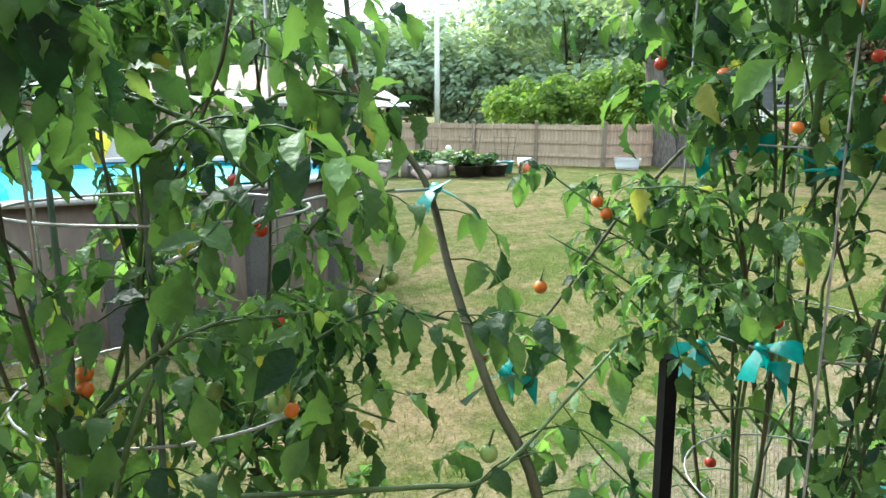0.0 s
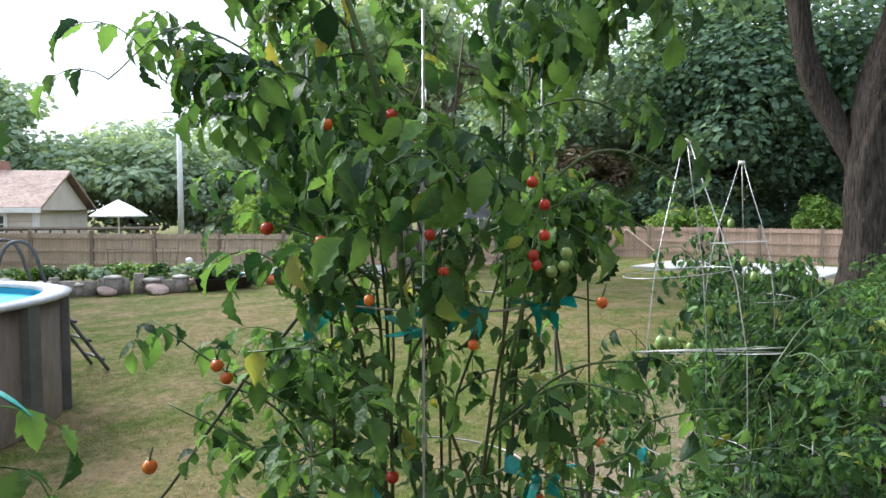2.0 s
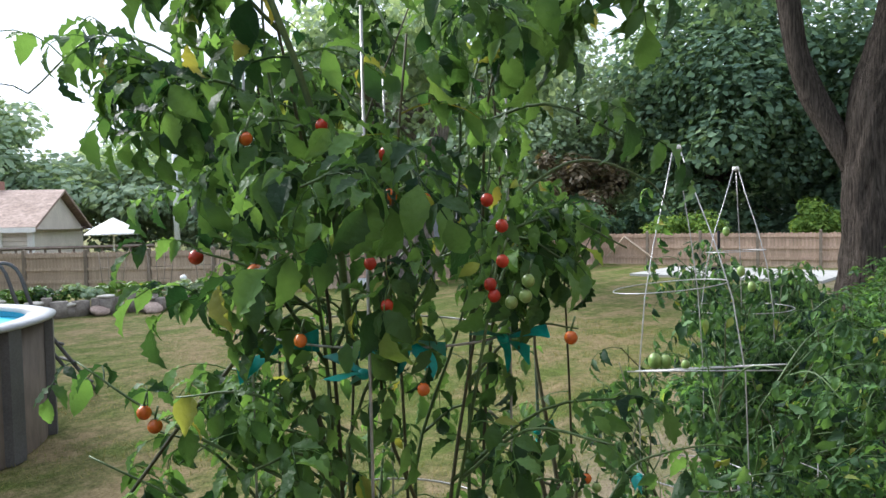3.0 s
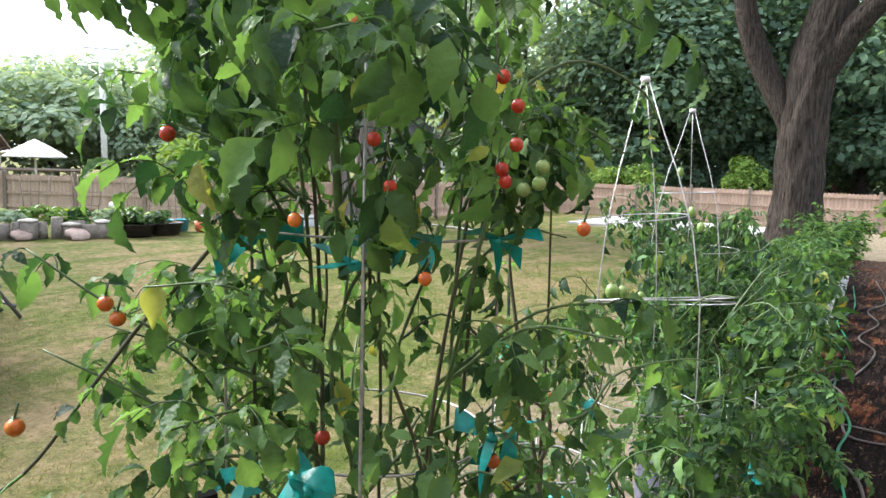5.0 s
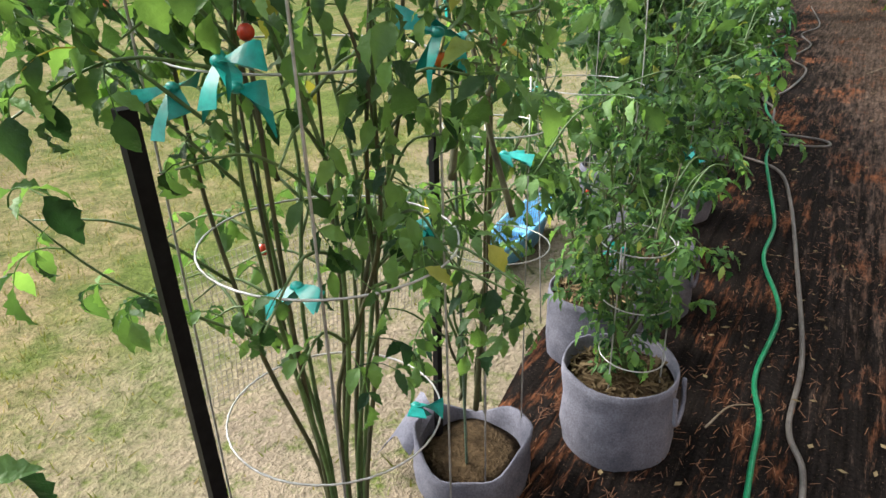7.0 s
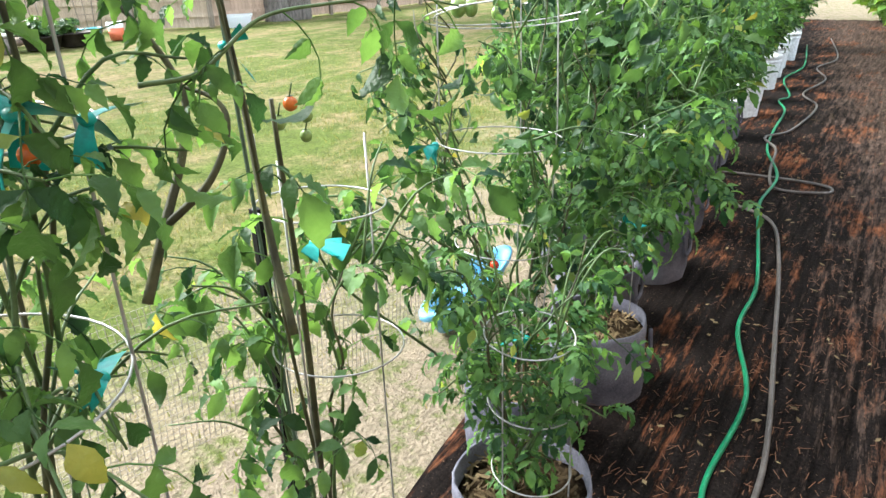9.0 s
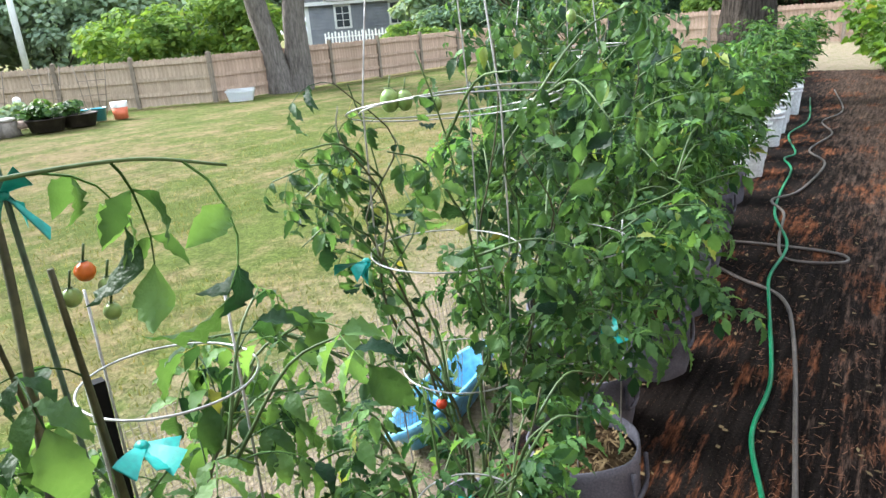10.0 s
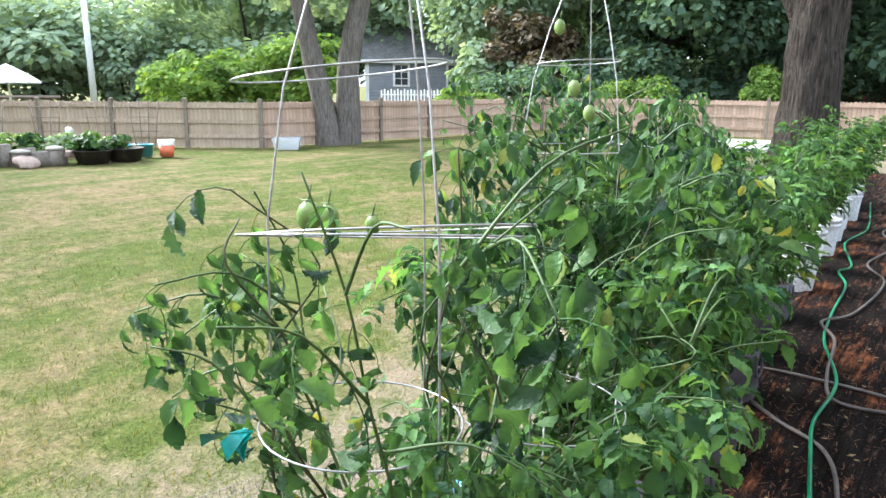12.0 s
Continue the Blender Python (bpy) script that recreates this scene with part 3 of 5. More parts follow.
for k, (x, y, w, h, mt) in enumerate(((-14.0, 36, 4.0, 2.2, MAT_TREE), (-8.5, 40, 4.0, 2.4, MAT_TREE), (-21, 33, 3.0, 2.2, MAT_TREE_HAZE), (4.5, 47, 5, 2.6, MAT_TREE), (10, 42, 4, 2.6, MAT_TREE), (-35, 30, 5, 3, MAT_TREE_HAZE), (-45, 12, 6, 3.5, MAT_TREE_HAZE), (-47, 0, 6, 4, MAT_TREE), (-30, -6, 5, 3.5, MAT_TREE), (-3, 55, 7, 2.6, MAT_TREE_HAZE), (-40, 24, 5, 3, MAT_TREE_HAZE), (-7.0, 47, 6, 4.5, MAT_TREE), (1.5, 49, 5, 3.5, MAT_TREE), (-17.5, 44, 6, 4.5, MAT_TREE_HAZE))):
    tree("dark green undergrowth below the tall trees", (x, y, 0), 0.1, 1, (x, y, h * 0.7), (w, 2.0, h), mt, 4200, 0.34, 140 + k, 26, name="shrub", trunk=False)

# twin-stemmed tree at the fence
def bark_tube(pts, radii, seed, sides=28, n=7):
    pts = spline(pts, n)
    rr = []
    for k in range(len(pts)):
        f = k / (len(pts) - 1) * (len(radii) - 1)
        i = min(int(f), len(radii) - 2)
        rr.append(radii[i] + (radii[i + 1] - radii[i]) * (f - i))
    b = Build().tube(pts, rr, sides)
    for i, p in enumerate(pts):
        for k in range(sides):
            j = i * sides + k
            q = Vector(b.v[j])
            ridge = noise.noise(Vector((k * 1.9 + seed, i * 0.33, seed))) + 0.6 * noise.noise(Vector((k * 0.5, i * 0.2, seed + 4)))
            b.v[j] = tuple(q + (q - p) * 0.16 * ridge)
    return b


t2 = thing("tree", "twin-stemmed grey-barked tree with a drooping crown by the fence", "tree", (-15.0, 16.9, 0))
b = bark_tube([(-14.9, 16.7, -0.2), (-15.0, 16.65, 0.9), (-15.2, 16.42, 2.4), (-15.5, 16.1, 4.6), (-15.9, 15.7, 7)], [0.42, 0.32, 0.28, 0.24, 0.16], 3)
part("trunk", b, MAT_BARK_HAZY_GREY, t2)
part("trunk", bark_tube([(-14.8, 17.25, -0.2), (-14.7, 17.3, 0.9), (-14.6, 17.3, 2.4), (-14.2, 17.6, 4.6), (-13.6, 18, 7)], [0.46, 0.36, 0.3, 0.27, 0.18], 8), MAT_BARK_HAZY_GREY, t2)
b = Build()
for k in range(9):
    a = R.uniform(0, 6.28)
    b.tube(spline([(-15 + R.uniform(-.6, .6), 17, 4.4 + R.random() * 1.5), (-15 + 1.8 * math.cos(a), 17 + 1.8 * math.sin(a), 6.2), (-15 + 3.4 * math.cos(a), 17 + 3.4 * math.sin(a), 5.2 + R.random())], 4), [0.1 - 0.008 * i for i in range(9)], 6)
part("limb", b, MAT_BARK_HAZY_GREY, t2)
rng = random.Random(77)
part("crown", leaf_cloud(clumps_in((-15, 17, 7.0), (4.6, 4.6, 3.4), 34, rng, 0.3), 9500, 0.24, rng, droop=0.5), MAT_TREE_HAZE, t2, smooth=False, kind="stuff")

# great maple beside the path
t3 = thing("tree", "thick furrowed maple trunk forking high beside the pots", "tree", (-1.85, 14.0, 0))
part("trunk", bark_tube([(-1.85, 14.0, -0.2), (-1.85, 14.0, 1.0), (-1.85, 14.0, 2.4), (-1.78, 14.0, 3.6), (-1.4, 14.1, 5.5), (-1.2, 14.2, 8)], [0.6, 0.41, 0.36, 0.36, 0.29, 0.2], 5, 44, 9), MAT_BARK, t3)
part("limb", bark_tube([(-1.85, 14.0, 2.3), (-2.25, 13.95, 3.1), (-2.75, 13.8, 4.2), (-3.0, 13.7, 5.6), (-3.4, 13.6, 7.6)], [0.18, 0.21, 0.19, 0.16, 0.12], 9, 24, 8), MAT_BARK, t3)
part("limb", bark_tube([(-1.7, 14, 3.4), (-1.1, 13.8, 4.3), (0.1, 13.4, 5.3), (1.8, 12.6, 6.2)], [0.22, 0.18, 0.13, 0.08], 14, 16, 7), MAT_BARK, t3)
rng = random.Random(78)
part("crown", leaf_cloud(clumps_in((-1.4, 14.2, 8.8), (6.0, 5.5, 2.9), 40, rng, 0.3) + clumps_in((1.6, 13.2, 5.6), (2.6, 2.6, 1.5), 12, rng, 0.3), 13000, 0.19, rng), MAT_TREE, t3, smooth=False, kind="stuff")

# ---- fences ----
fence("fence_left", "weathered cedar picket fence along the lawn", (-27.0, 6.3), (-15.3, 14.6), 1.22, 2.0, 0.115, -1, MAT_FENCE)
fence("fence_pool", "tall cedar fence behind the pool and white shed", (-22.5, -9.0), (-27.0, 6.3), 1.9, 2.2, 0.16, 1, MAT_FENCE)
fence("fence_side", "weathered cedar picket fence behind the twin tree", (-15.3, 14.6), (-13.9, 27.3), 1.22, 2.1, 0.115, -1, MAT_FENCE_WARM)
fence("fence_back", "pale cedar board fence with a braced gate", (-13.9, 27.3), (6.5, 30.2), 1.26, 2.1, 0.125, -1, MAT_FENCE_WARM)
gate = thing("gate", "cedar gate boards with diagonal braces in the back fence", "gate", (-12.6, 27.3, 0))
for a, c in (((-13.5, 27.25, 0.25), (-12.75, 27.36, 1.1)), ((-12.75, 27.36, 1.1), (-11.6, 27.5, 0.25))):
    part("brace", Build().tube([a, c], 0.05, 4), MAT_FENCE, gate, smooth=False)

# ---- lawn's far things ----
slab = Build().box((-10.2, 22.6, -0.06), (-4.4, 26.6, 0.03))
solo("concrete_slab", slab, MAT_CONCRETE, "pale square concrete pad at the end of the lawn", "slab", kind="structure", smooth=False)
hoop = thing("post", "short dark metal post standing on the pad", "post", (-8.1, 25.0, 0.03))
part("pole", Build().tube([(-8.1, 25, 0.03), (-8.1, 25, 1.4)], 0.05, 10), MAT_STAKE, hoop)
part("base", Build().box((-8.4, 24.8, 0.03), (-7.8, 25.3, 0.14)), MAT_STAKE, hoop, smooth=False)

# log border with plants along the fence
rl = random.Random(9)
for k in range(22):
    f = k / 21
    x, y = -17.2 + 1.75 * f + rl.uniform(-.1, .1), 4.6 + 4.7 * f + rl.uniform(-.06, .06)
    h, r = rl.uniform(0.2, 0.46), rl.uniform(0.1, 0.2)
    lg = thing("log", "grey cut log standing upright as bed edging", "log", (x, y, -0.05), group="logs edging the bed")
    part("body", Build().lathe([(r * 1.05, 0), (r, h * 0.6), (r * 0.96, h), (r * 0.9, h + 0.012)], 12, (x, y, -0.05), 0.2), MAT_LOG, lg)
    if k % 3 == 0:
        st = Build().lathe([(0.12, 0), (0.2, 0.03), (0.17, 0.07), (0.05, 0.09)], 11, (x, y, h - 0.04), 0.4)
        solo("stone", st, MAT_STONE, "flat pale stone resting on a log", "stone", group="stones on the logs")
for k in range(9):
    f = (k + 0.5) / 9
    x, y = -18.0 + 2.6 * f, 5.0 + 5.6 * f
    rng = random.Random(300 + k)
    p = thing("bed_plant", "low leafy green plant in the fence bed", "plant", (x, y, 0), group="plants in the fence bed")
    part("stem", Build().tube([(x, y, -0.1), (x, y, 0.35)], 0.02, 5), MAT_STEM, p)
    part("foliage", leaf_cloud(clumps_in((x, y, 0.38), (0.45, 0.45, 0.26), 9, rng, 0.5), 380, 0.12, rng), (MAT_PEPPER, MAT_TREE_HAZE, MAT_SQUASH)[k % 3], p, smooth=False, kind="stuff")
for k, (x, y) in enumerate(((-18.6, 9.2), (-17.9, 10.2), (-17.2, 11.2), (-16.4, 11.9))):
    tr = thing("trellis", "thin bamboo trellis leaning on the cedar fence", "trellis", (x, y, 0), group="trellises on the fence")
    for q in range(4):
        part("cane", Build().tube([(x - 0.2 + 0.1 * q, y - 0.15 + 0.1 * q, 0), (x - 0.36 + 0.2 * q, y - 0.2 + 0.16 * q, 1.25)], 0.014, 5), MAT_POST, tr)
    for z in (0.5, 0.85, 1.1):
        part("crosspiece", Build().tube([(x - 0.32, y - 0.2, z), (x + 0.2, y + 0.24, z)], 0.01, 5), MAT_POST, tr)
pot = lambda r0, r1, h: [(r0, 0), (r1, h * 0.93), (r1 * 1.06, h * 0.93), (r1 * 1.06, h), (r1 * 0.94, h), (r1 * 0.9, h * 0.85), (0.001, h * 0.85)]
pail = thing("pail", "orange pail with a white rim on the lawn", "bucket", (-15.15, 11.7, -0.03))
part("body", Build().lathe([(0.15, 0), (0.18, 0.28)], 20, (-15.15, 11.7, -0.03)), MAT_ORANGE_PAIL, pail)
part("rim", Build().lathe([(0.185, 0.27), (0.19, 0.4), (0.175, 0.4), (0.17, 0.3)], 20, (-15.15, 11.7, -0.03), caps=False), MAT_WHITE, pail)
for x, y, mt in ((-15.45, 11.35, MAT_TEAL_POT), (-15.6, 11.0, MAT_TEAL_POT), (-16.7, 9.9, MAT_TEAL_POT)):
    solo("pot", Build().lathe(pot(0.13, 0.17, 0.3), 18, (x, y, -0.03)), mt, "teal glazed pot standing by the bed", "pot", group="teal pots")
for k, (x, y) in enumerate(((-15.15, 9.95), (-15.1, 10.65))):
    pl = thing("planter", "low dark planter full of green leaves", "planter", (x, y, -0.03), group="planters by the fence")
    part("tub", Build().lathe(pot(0.32, 0.4, 0.28), 20, (x, y, -0.03)), MAT_PLANTER, pl)
    rng = random.Random(330 + k)
    part("foliage", leaf_cloud(clumps_in((x, y, 0.36), (0.42, 0.42, 0.2), 9, rng, 0.5), 420, 0.12, rng), MAT_PEPPER, pl, smooth=False, kind="stuff")
for x, y, a, w in ((-15.3, 8.65, 0.45, 0.24), (-15.4, 9.55, 0.15, 0.17), (-15.6, 9.4, -0.2, 0.15), (-15.8, 7.7, 0.4, 0.2)):
    st = Build().lathe([(w * 0.7, 0), (w, 0.05), (w * 0.92, 0.11), (w * 0.3, 0.14)], 14, (0, 0, 0), 0.35)
    m = Matrix.Translation((x, y, 0.1 if a < 0.35 else 0.0)) @ Matrix.Rotation(a, 4, "Y")
    st.v = [tuple(m @ Vector(p)) for p in st.v]
    solo("stone", st, MAT_STONE_PINK, "flat pinkish stone lying against the log edging", "stone", group="pink stones by the bed")
gl = thing("garden_post", "short grey post with a white globe on top", "garden post", (-16.5, 10.1, -0.03))
part("post", Build().lathe([(0.07, 0), (0.065, 0.5), (0.09, 0.52), (0.06, 0.56)], 12, (-16.5, 10.1, -0.03)), MAT_LOG, gl)
part("globe", Build().ball((-16.5, 10.1, 0.6), 0.09, (1, 1, 0.9), 14), MAT_WHITE, gl, "white globe")
solo("storage_tote", Build().lathe([(0.42, 0), (0.5, 0.25), (0.53, 0.25), (0.53, 0.3), (0.45, 0.3), (0.4, 0.08), (0.001, 0.08)], 4, (-14.6, 14.9, -0.03)), MAT_CLEAR, "translucent plastic tote on the grass by the fence", "tote", smooth=False)

# ---- pool ----
PC, PR, PH = Vector((-7.5, 0.72, -0.04)), 2.0, 1.14
OVAL = Matrix.Translation(PC) @ Matrix.Diagonal((1.0, 1.5, 1.0, 1))


def oval(b):
    b.v = [tuple(OVAL @ Vector(p)) for p in b.v]
    return b


pool = thing("pool", "round above-ground pool with taupe steel wall", "pool", PC)
part("wall", oval(Build().lathe([(PR, 0), (PR, PH), (PR - 0.03, PH), (PR - 0.03, 0.02)], 72, caps=False)), MAT_POOL, pool)
part("liner", oval(Build().lathe([(PR - 0.035, PH - 0.02), (PR - 0.035, 0.06), (0.01, 0.05)][::-1], 72, caps=False)), MAT_LINER, pool, "aqua vinyl liner")
part("rim", oval(Build().lathe([(PR - 0.1, PH), (PR + 0.06, PH), (PR + 0.07, PH + 0.03), (PR + 0.02, PH + 0.05), (PR - 0.1, PH + 0.04), (PR - 0.1, PH)], 72, caps=False)), MAT_POOL_RIM, pool, "pale rounded top rail")
wt = part("water", oval(Build().lathe([(0.01, PH - 0.07), (PR - 0.04, PH - 0.07)], 72, caps=False)), MAT_WATER, pool)
wt.visible_shadow = False
for k in range(16):
    a = k * 2 * math.pi / 16 + 0.12
    m = OVAL @ Matrix.Rotation(a, 4, "Z")
    part("upright", Build().box((PR, -0.07, 0.0), (PR + 0.05, 0.07, PH + 0.005), m), MAT_POOL_DARK, pool, "dark steel upright", smooth=False)
lad = thing("pool_ladder", "dark metal A-frame ladder against the pool", "ladder", (-8.5, 4.3, 0))
for dx in (0, 0.5):
    part("rail", Build().tube(spline([(-8.3 - dx, 4.6, -0.04), (-8.45 - dx, 4.05, 0.9), (-8.5 - dx, 3.85, 1.5), (-8.55 - dx, 3.6, 1.5), (-8.6 - dx, 3.45, 0.95)], 5), 0.022, 8), MAT_POOL_DARK, lad)
    part("rail", Build().tube([(-8.45 - dx, 4.0, -0.04), (-8.47 - dx, 4.0, 1.0)], 0.02, 8), MAT_POOL_DARK, lad)
for z, y in ((0.1, 4.55), (0.35, 4.4), (0.6, 4.24), (0.85, 4.1)):
    part("rung", Build().tube([(-8.3, y, z), (-8.85, y, z)], 0.018, 6), MAT_POOL_DARK, lad)
fl = thing("pool_float", "inflatable aqua lounge floating in the pool", "float", PC + Vector((0.9, -1.3, PH - 0.07)))
fc = PC + Vector((0.9, -1.3, PH - 0.04))
part("ring", Build().tube([fc + Vector((0.62 * math.cos(k * 0.3927), 0.8 * math.sin(k * 0.3927), 0)) for k in range(17)], 0.15, 12), MAT_FLOAT, fl)
part("pillow", Build().ball(fc + Vector((0.1, 0.62, 0.1)), 0.22, (1, 0.7, 0.6), 14), MAT_WHITE, fl)
shed = thing("shed", "white clapboard shed beyond the pool", "shed", (-17.5, 2.4, 0))
part("wall", Build().box((-19.5, -2.4, -0.05), (-17.2, 1.9, 1.42)), MAT_SHED, shed, smooth=False)
part("roof", Build().box((-19.7, -2.6, 1.42), (-17.05, 2.1, 1.5)), MAT_ROOF_GREY, shed, smooth=False)
for k in range(7):
    part("clapboard", Build().box((-17.2, -2.4, 0.02 + k * 0.2), (-17.18, 1.9, 0.205 + k * 0.2)), MAT_SHED, shed, smooth=False)


# ---- neighbouring houses ----
def house(label, m, length, depth, eave, ridge, mat, roof, windows, chimney=True):
    """A house with its front along x at y = 0; m puts it in the world."""
    at = m.translation
    root = thing("house", label, "house", at)

    def put(name, b, mt, parent=root, lab=""):
        b.v = [tuple(m @ Vector(p)) for p in b.v]
        return part(name, b, mt, parent, lab, smooth=False)
    put("wall", Build().box((0, 0, -0.3), (length, depth, eave)), mat)
    for k in range(int(eave / 0.2)):
        put("clapboard", Build().add([(0, -0.002, k * 0.2), (length, -0.002, k * 0.2), (length, -0.03, k * 0.2 + 0.02), (0, -0.03, k * 0.2 + 0.02), (0, -0.004, k * 0.2 + 0.2), (length, -0.004, k * 0.2 + 0.2)],
                                    [(0, 1, 2, 3), (3, 2, 5, 4)]), mat)
    o = 0.35
    put("roof", Build().add([(-o, -o, eave - 0.05), (length + o, -o, eave - 0.05), (length + o, depth + o, eave - 0.05), (-o, depth + o, eave - 0.05), (-o, depth / 2, ridge), (length + o, depth / 2, ridge),
                            (-o, -o, eave + 0.08), (length + o, -o, eave + 0.08), (length + o, depth + o, eave + 0.08), (-o, depth + o, eave + 0.08), (-o, depth / 2, ridge + 0.12), (length + o, depth / 2, ridge + 0.12)],
                           [(6, 7, 11, 10), (8, 9, 10, 11), (0, 1, 7, 6), (2, 3, 9, 8), (0, 3, 2, 1), (0, 6, 10, 4), (3, 4, 10, 9), (1, 5, 11, 7), (2, 8, 11, 5)]), roof)
    put("gable", Build().add([(0, 0, eave), (0, depth, eave), (0, depth / 2, ridge - 0.08), (0.1, 0, eave), (0.1, depth, eave), (0.1, depth / 2, ridge - 0.08)], [(0, 1, 2), (5, 4, 3), (0, 2, 5, 3), (1, 4, 5, 2)]), mat)
    put("gable", Build().add([(length, 0, eave), (length, depth, eave), (length, depth / 2, ridge - 0.08), (length - 0.1, 0, eave), (length - 0.1, depth, eave), (length - 0.1, depth / 2, ridge - 0.08)], [(0, 1, 2), (5, 4, 3), (0, 2, 5, 3), (1, 4, 5, 2)]), mat)
    for x in (0, length):
        put("corner_board", Build().box((x - 0.12, -0.05, -0.2), (x + 0.12, 0.12, eave - 0.05)), MAT_WHITE)
    put("fascia", Build().box((-o, -o - 0.04, eave - 0.16), (length + o, -o - 0.003, eave + 0.06)), MAT_WHITE)
    for x, z, w, h in windows:
        wd = put("window", Build().box((x - w / 2, -0.05, z), (x + w / 2, -0.035, z + h)), MAT_PANE)
        for lo, hi in (((x - w / 2 - 0.14, z - 0.12), (x - w / 2, z + h + 0.14)), ((x + w / 2, z - 0.12), (x + w / 2 + 0.14, z + h + 0.14)), ((x - w / 2, z + h), (x + w / 2, z + h + 0.14)), ((x - w / 2, z - 0.12), (x + w / 2, z))):
            put("window_frame", Build().box((lo[0], -0.09, lo[1]), (hi[0], -0.03, hi[1])), MAT_WHITE, wd)
        put("muntin", Build().box((x - 0.02, -0.07, z), (x + 0.02, -0.052, z + h)), MAT_WHITE, wd)
        for q in (0.33, 0.66):
            put("muntin", Build().box((x - w / 2, -0.072, z + h * q - 0.02), (x + w / 2, -0.053, z + h * q + 0.02)), MAT_WHITE, wd)
    if chimney:
        put("chimney", Build().box((length * 0.72, depth * 0.5, ridge - 0.3), (length * 0.72 + 0.7, depth * 0.5 + 0.6, ridge + 0.55)), MAT_BRICK)
    return root


house("cream clapboard ranch house with a brown shingle roof", pose(-40.1, 2.7, -0.6, 0, 0, 52), 11.6, 7.0, 2.55, 4.3, MAT_HOUSE, MAT_ROOF, ((9.9, 1.2, 0.9, 1.05), (5.5, 1.2, 1.2, 1.1)))
house("slate grey house half hidden by trees", pose(-31.5, 35.5, 0, 0, 0, 38), 7, 6, 3.2, 5.4, MAT_GREY_HOUSE, MAT_ROOF_GREY, ((5.6, 1.7, 0.8, 1.2), (2.2, 1.7, 0.8, 1.2)), False)
house("pale grey house across the street", pose(-2.6, 62, 0, 0, 0, 0), 9, 7, 3.4, 5.6, MAT_SHED, MAT_ROOF_GREY, ((1.5, 1.3, 0.9, 1.3), (4.5, 1.3, 0.9, 1.3)), False)
house("small white garage with a shallow gable", pose(-1.35, 36.5, 0, 0, 0, -14), 3.6, 5, 1.75, 2.5, MAT_WHITE, MAT_WHITE, (), False)
wf = thing("picket_fence", "white painted picket fence beyond the cedar fence", "fence", (-24.6, 29.4, 0))
for k in range(26):
    x, y = -24.6 + 0.13 * k, 29.4 + 0.11 * k
    part("picket", Build().box((x - 0.045, y - 0.012, 0.0), (x + 0.045, y + 0.012, 1.42 + 0.06 * (k % 2))), MAT_WHITE, wf, smooth=False)
for z in (0.5, 1.2):
    part("rail", Build().tube([(-24.65, 29.44, z), (-21.3, 32.2, z)], 0.03, 4), MAT_WHITE, wf, smooth=False)
deck = thing("deck_railing", "dark wooden deck railing in front of the house", "railing", (-32.5, 8, 0))
for k in range(22):
    x, y = -36 + 0.45 * k * 0.72, 5.6 + 0.45 * k
    part("baluster", Build().box((x - 0.04, y - 0.04, 0.3), (x + 0.04, y + 0.04, 1.1)), MAT_DECK, deck, smooth=False)
part("top_rail", Build().tube([(-36.2, 5.4, 1.12), (-28.9, 15.4, 1.12)], 0.07, 4), MAT_DECK, deck, smooth=False)
part("floor_beam", Build().tube([(-36.2, 5.4, 0.35), (-28.9, 15.4, 0.35)], 0.12, 4), MAT_DECK, deck, smooth=False)


def parasol(x, y, top):
    root = thing("parasol", "open white canvas parasol on a thin pole", "parasol", (x, y, 0), group="parasols by the house")
    part("pole", Build().tube([(x, y, 0), (x, y, top)], 0.035, 8), MAT_WHITE, root)
    part("canopy", Build().lathe([(1.15, -0.62), (0.75, -0.36), (0.3, -0.12), (0.02, 0.02), (0.02, -0.02), (0.74, -0.4), (1.13, -0.66)], 8, (x, y, top), caps=False), MAT_CANVAS, root, smooth=False)


parasol(-27.45, 13.05, 2.3)
parasol(-32.2, 7.8, 2.3)
up = thing("utility_pole", "tall pale utility pole above the trees", "pole", (-35.5, 19.9, 0))
part("shaft", Build().tube([(-35.5, 19.9, -0.1), (-35.5, 19.9, 7.6)], [0.17, 0.12], 12), MAT_POLE, up)
part("crossarm", Build().tube([(-36.0, 19.2, 7.2), (-35.0, 20.6, 7.2)], 0.06, 6), MAT_POLE, up)
for k, x in enumerate((-5.2, 0.6)):
    cr = thing("car", "dark parked car beyond the back fence", "car", (x, 50, 0), group="parked cars")
    part("body", Build().box((x - 2.0, 49, 0.35), (x + 2.0, 50.7, 0.95)).add([(x - 1.3, 49.1, 0.95), (x + 1.4, 49.1, 0.95), (x + 1.4, 50.6, 0.95), (x - 1.3, 50.6, 0.95), (x - 0.8, 49.25, 1.5), (x + 0.9, 49.25, 1.5), (x + 0.9, 50.45, 1.5), (x - 0.8, 50.45, 1.5)],
         [(0, 1, 5, 4), (1, 2, 6, 5), (2, 3, 7, 6), (3, 0, 4, 7), (4, 5, 6, 7)]), MAT_CAR, cr, smooth=False)
    for wx in (x - 1.25, x + 1.25):
        part("wheel", Build().tube([(wx, 48.95, 0.33), (wx, 49.2, 0.33)], 0.33, 16), MAT_STAKE, cr)


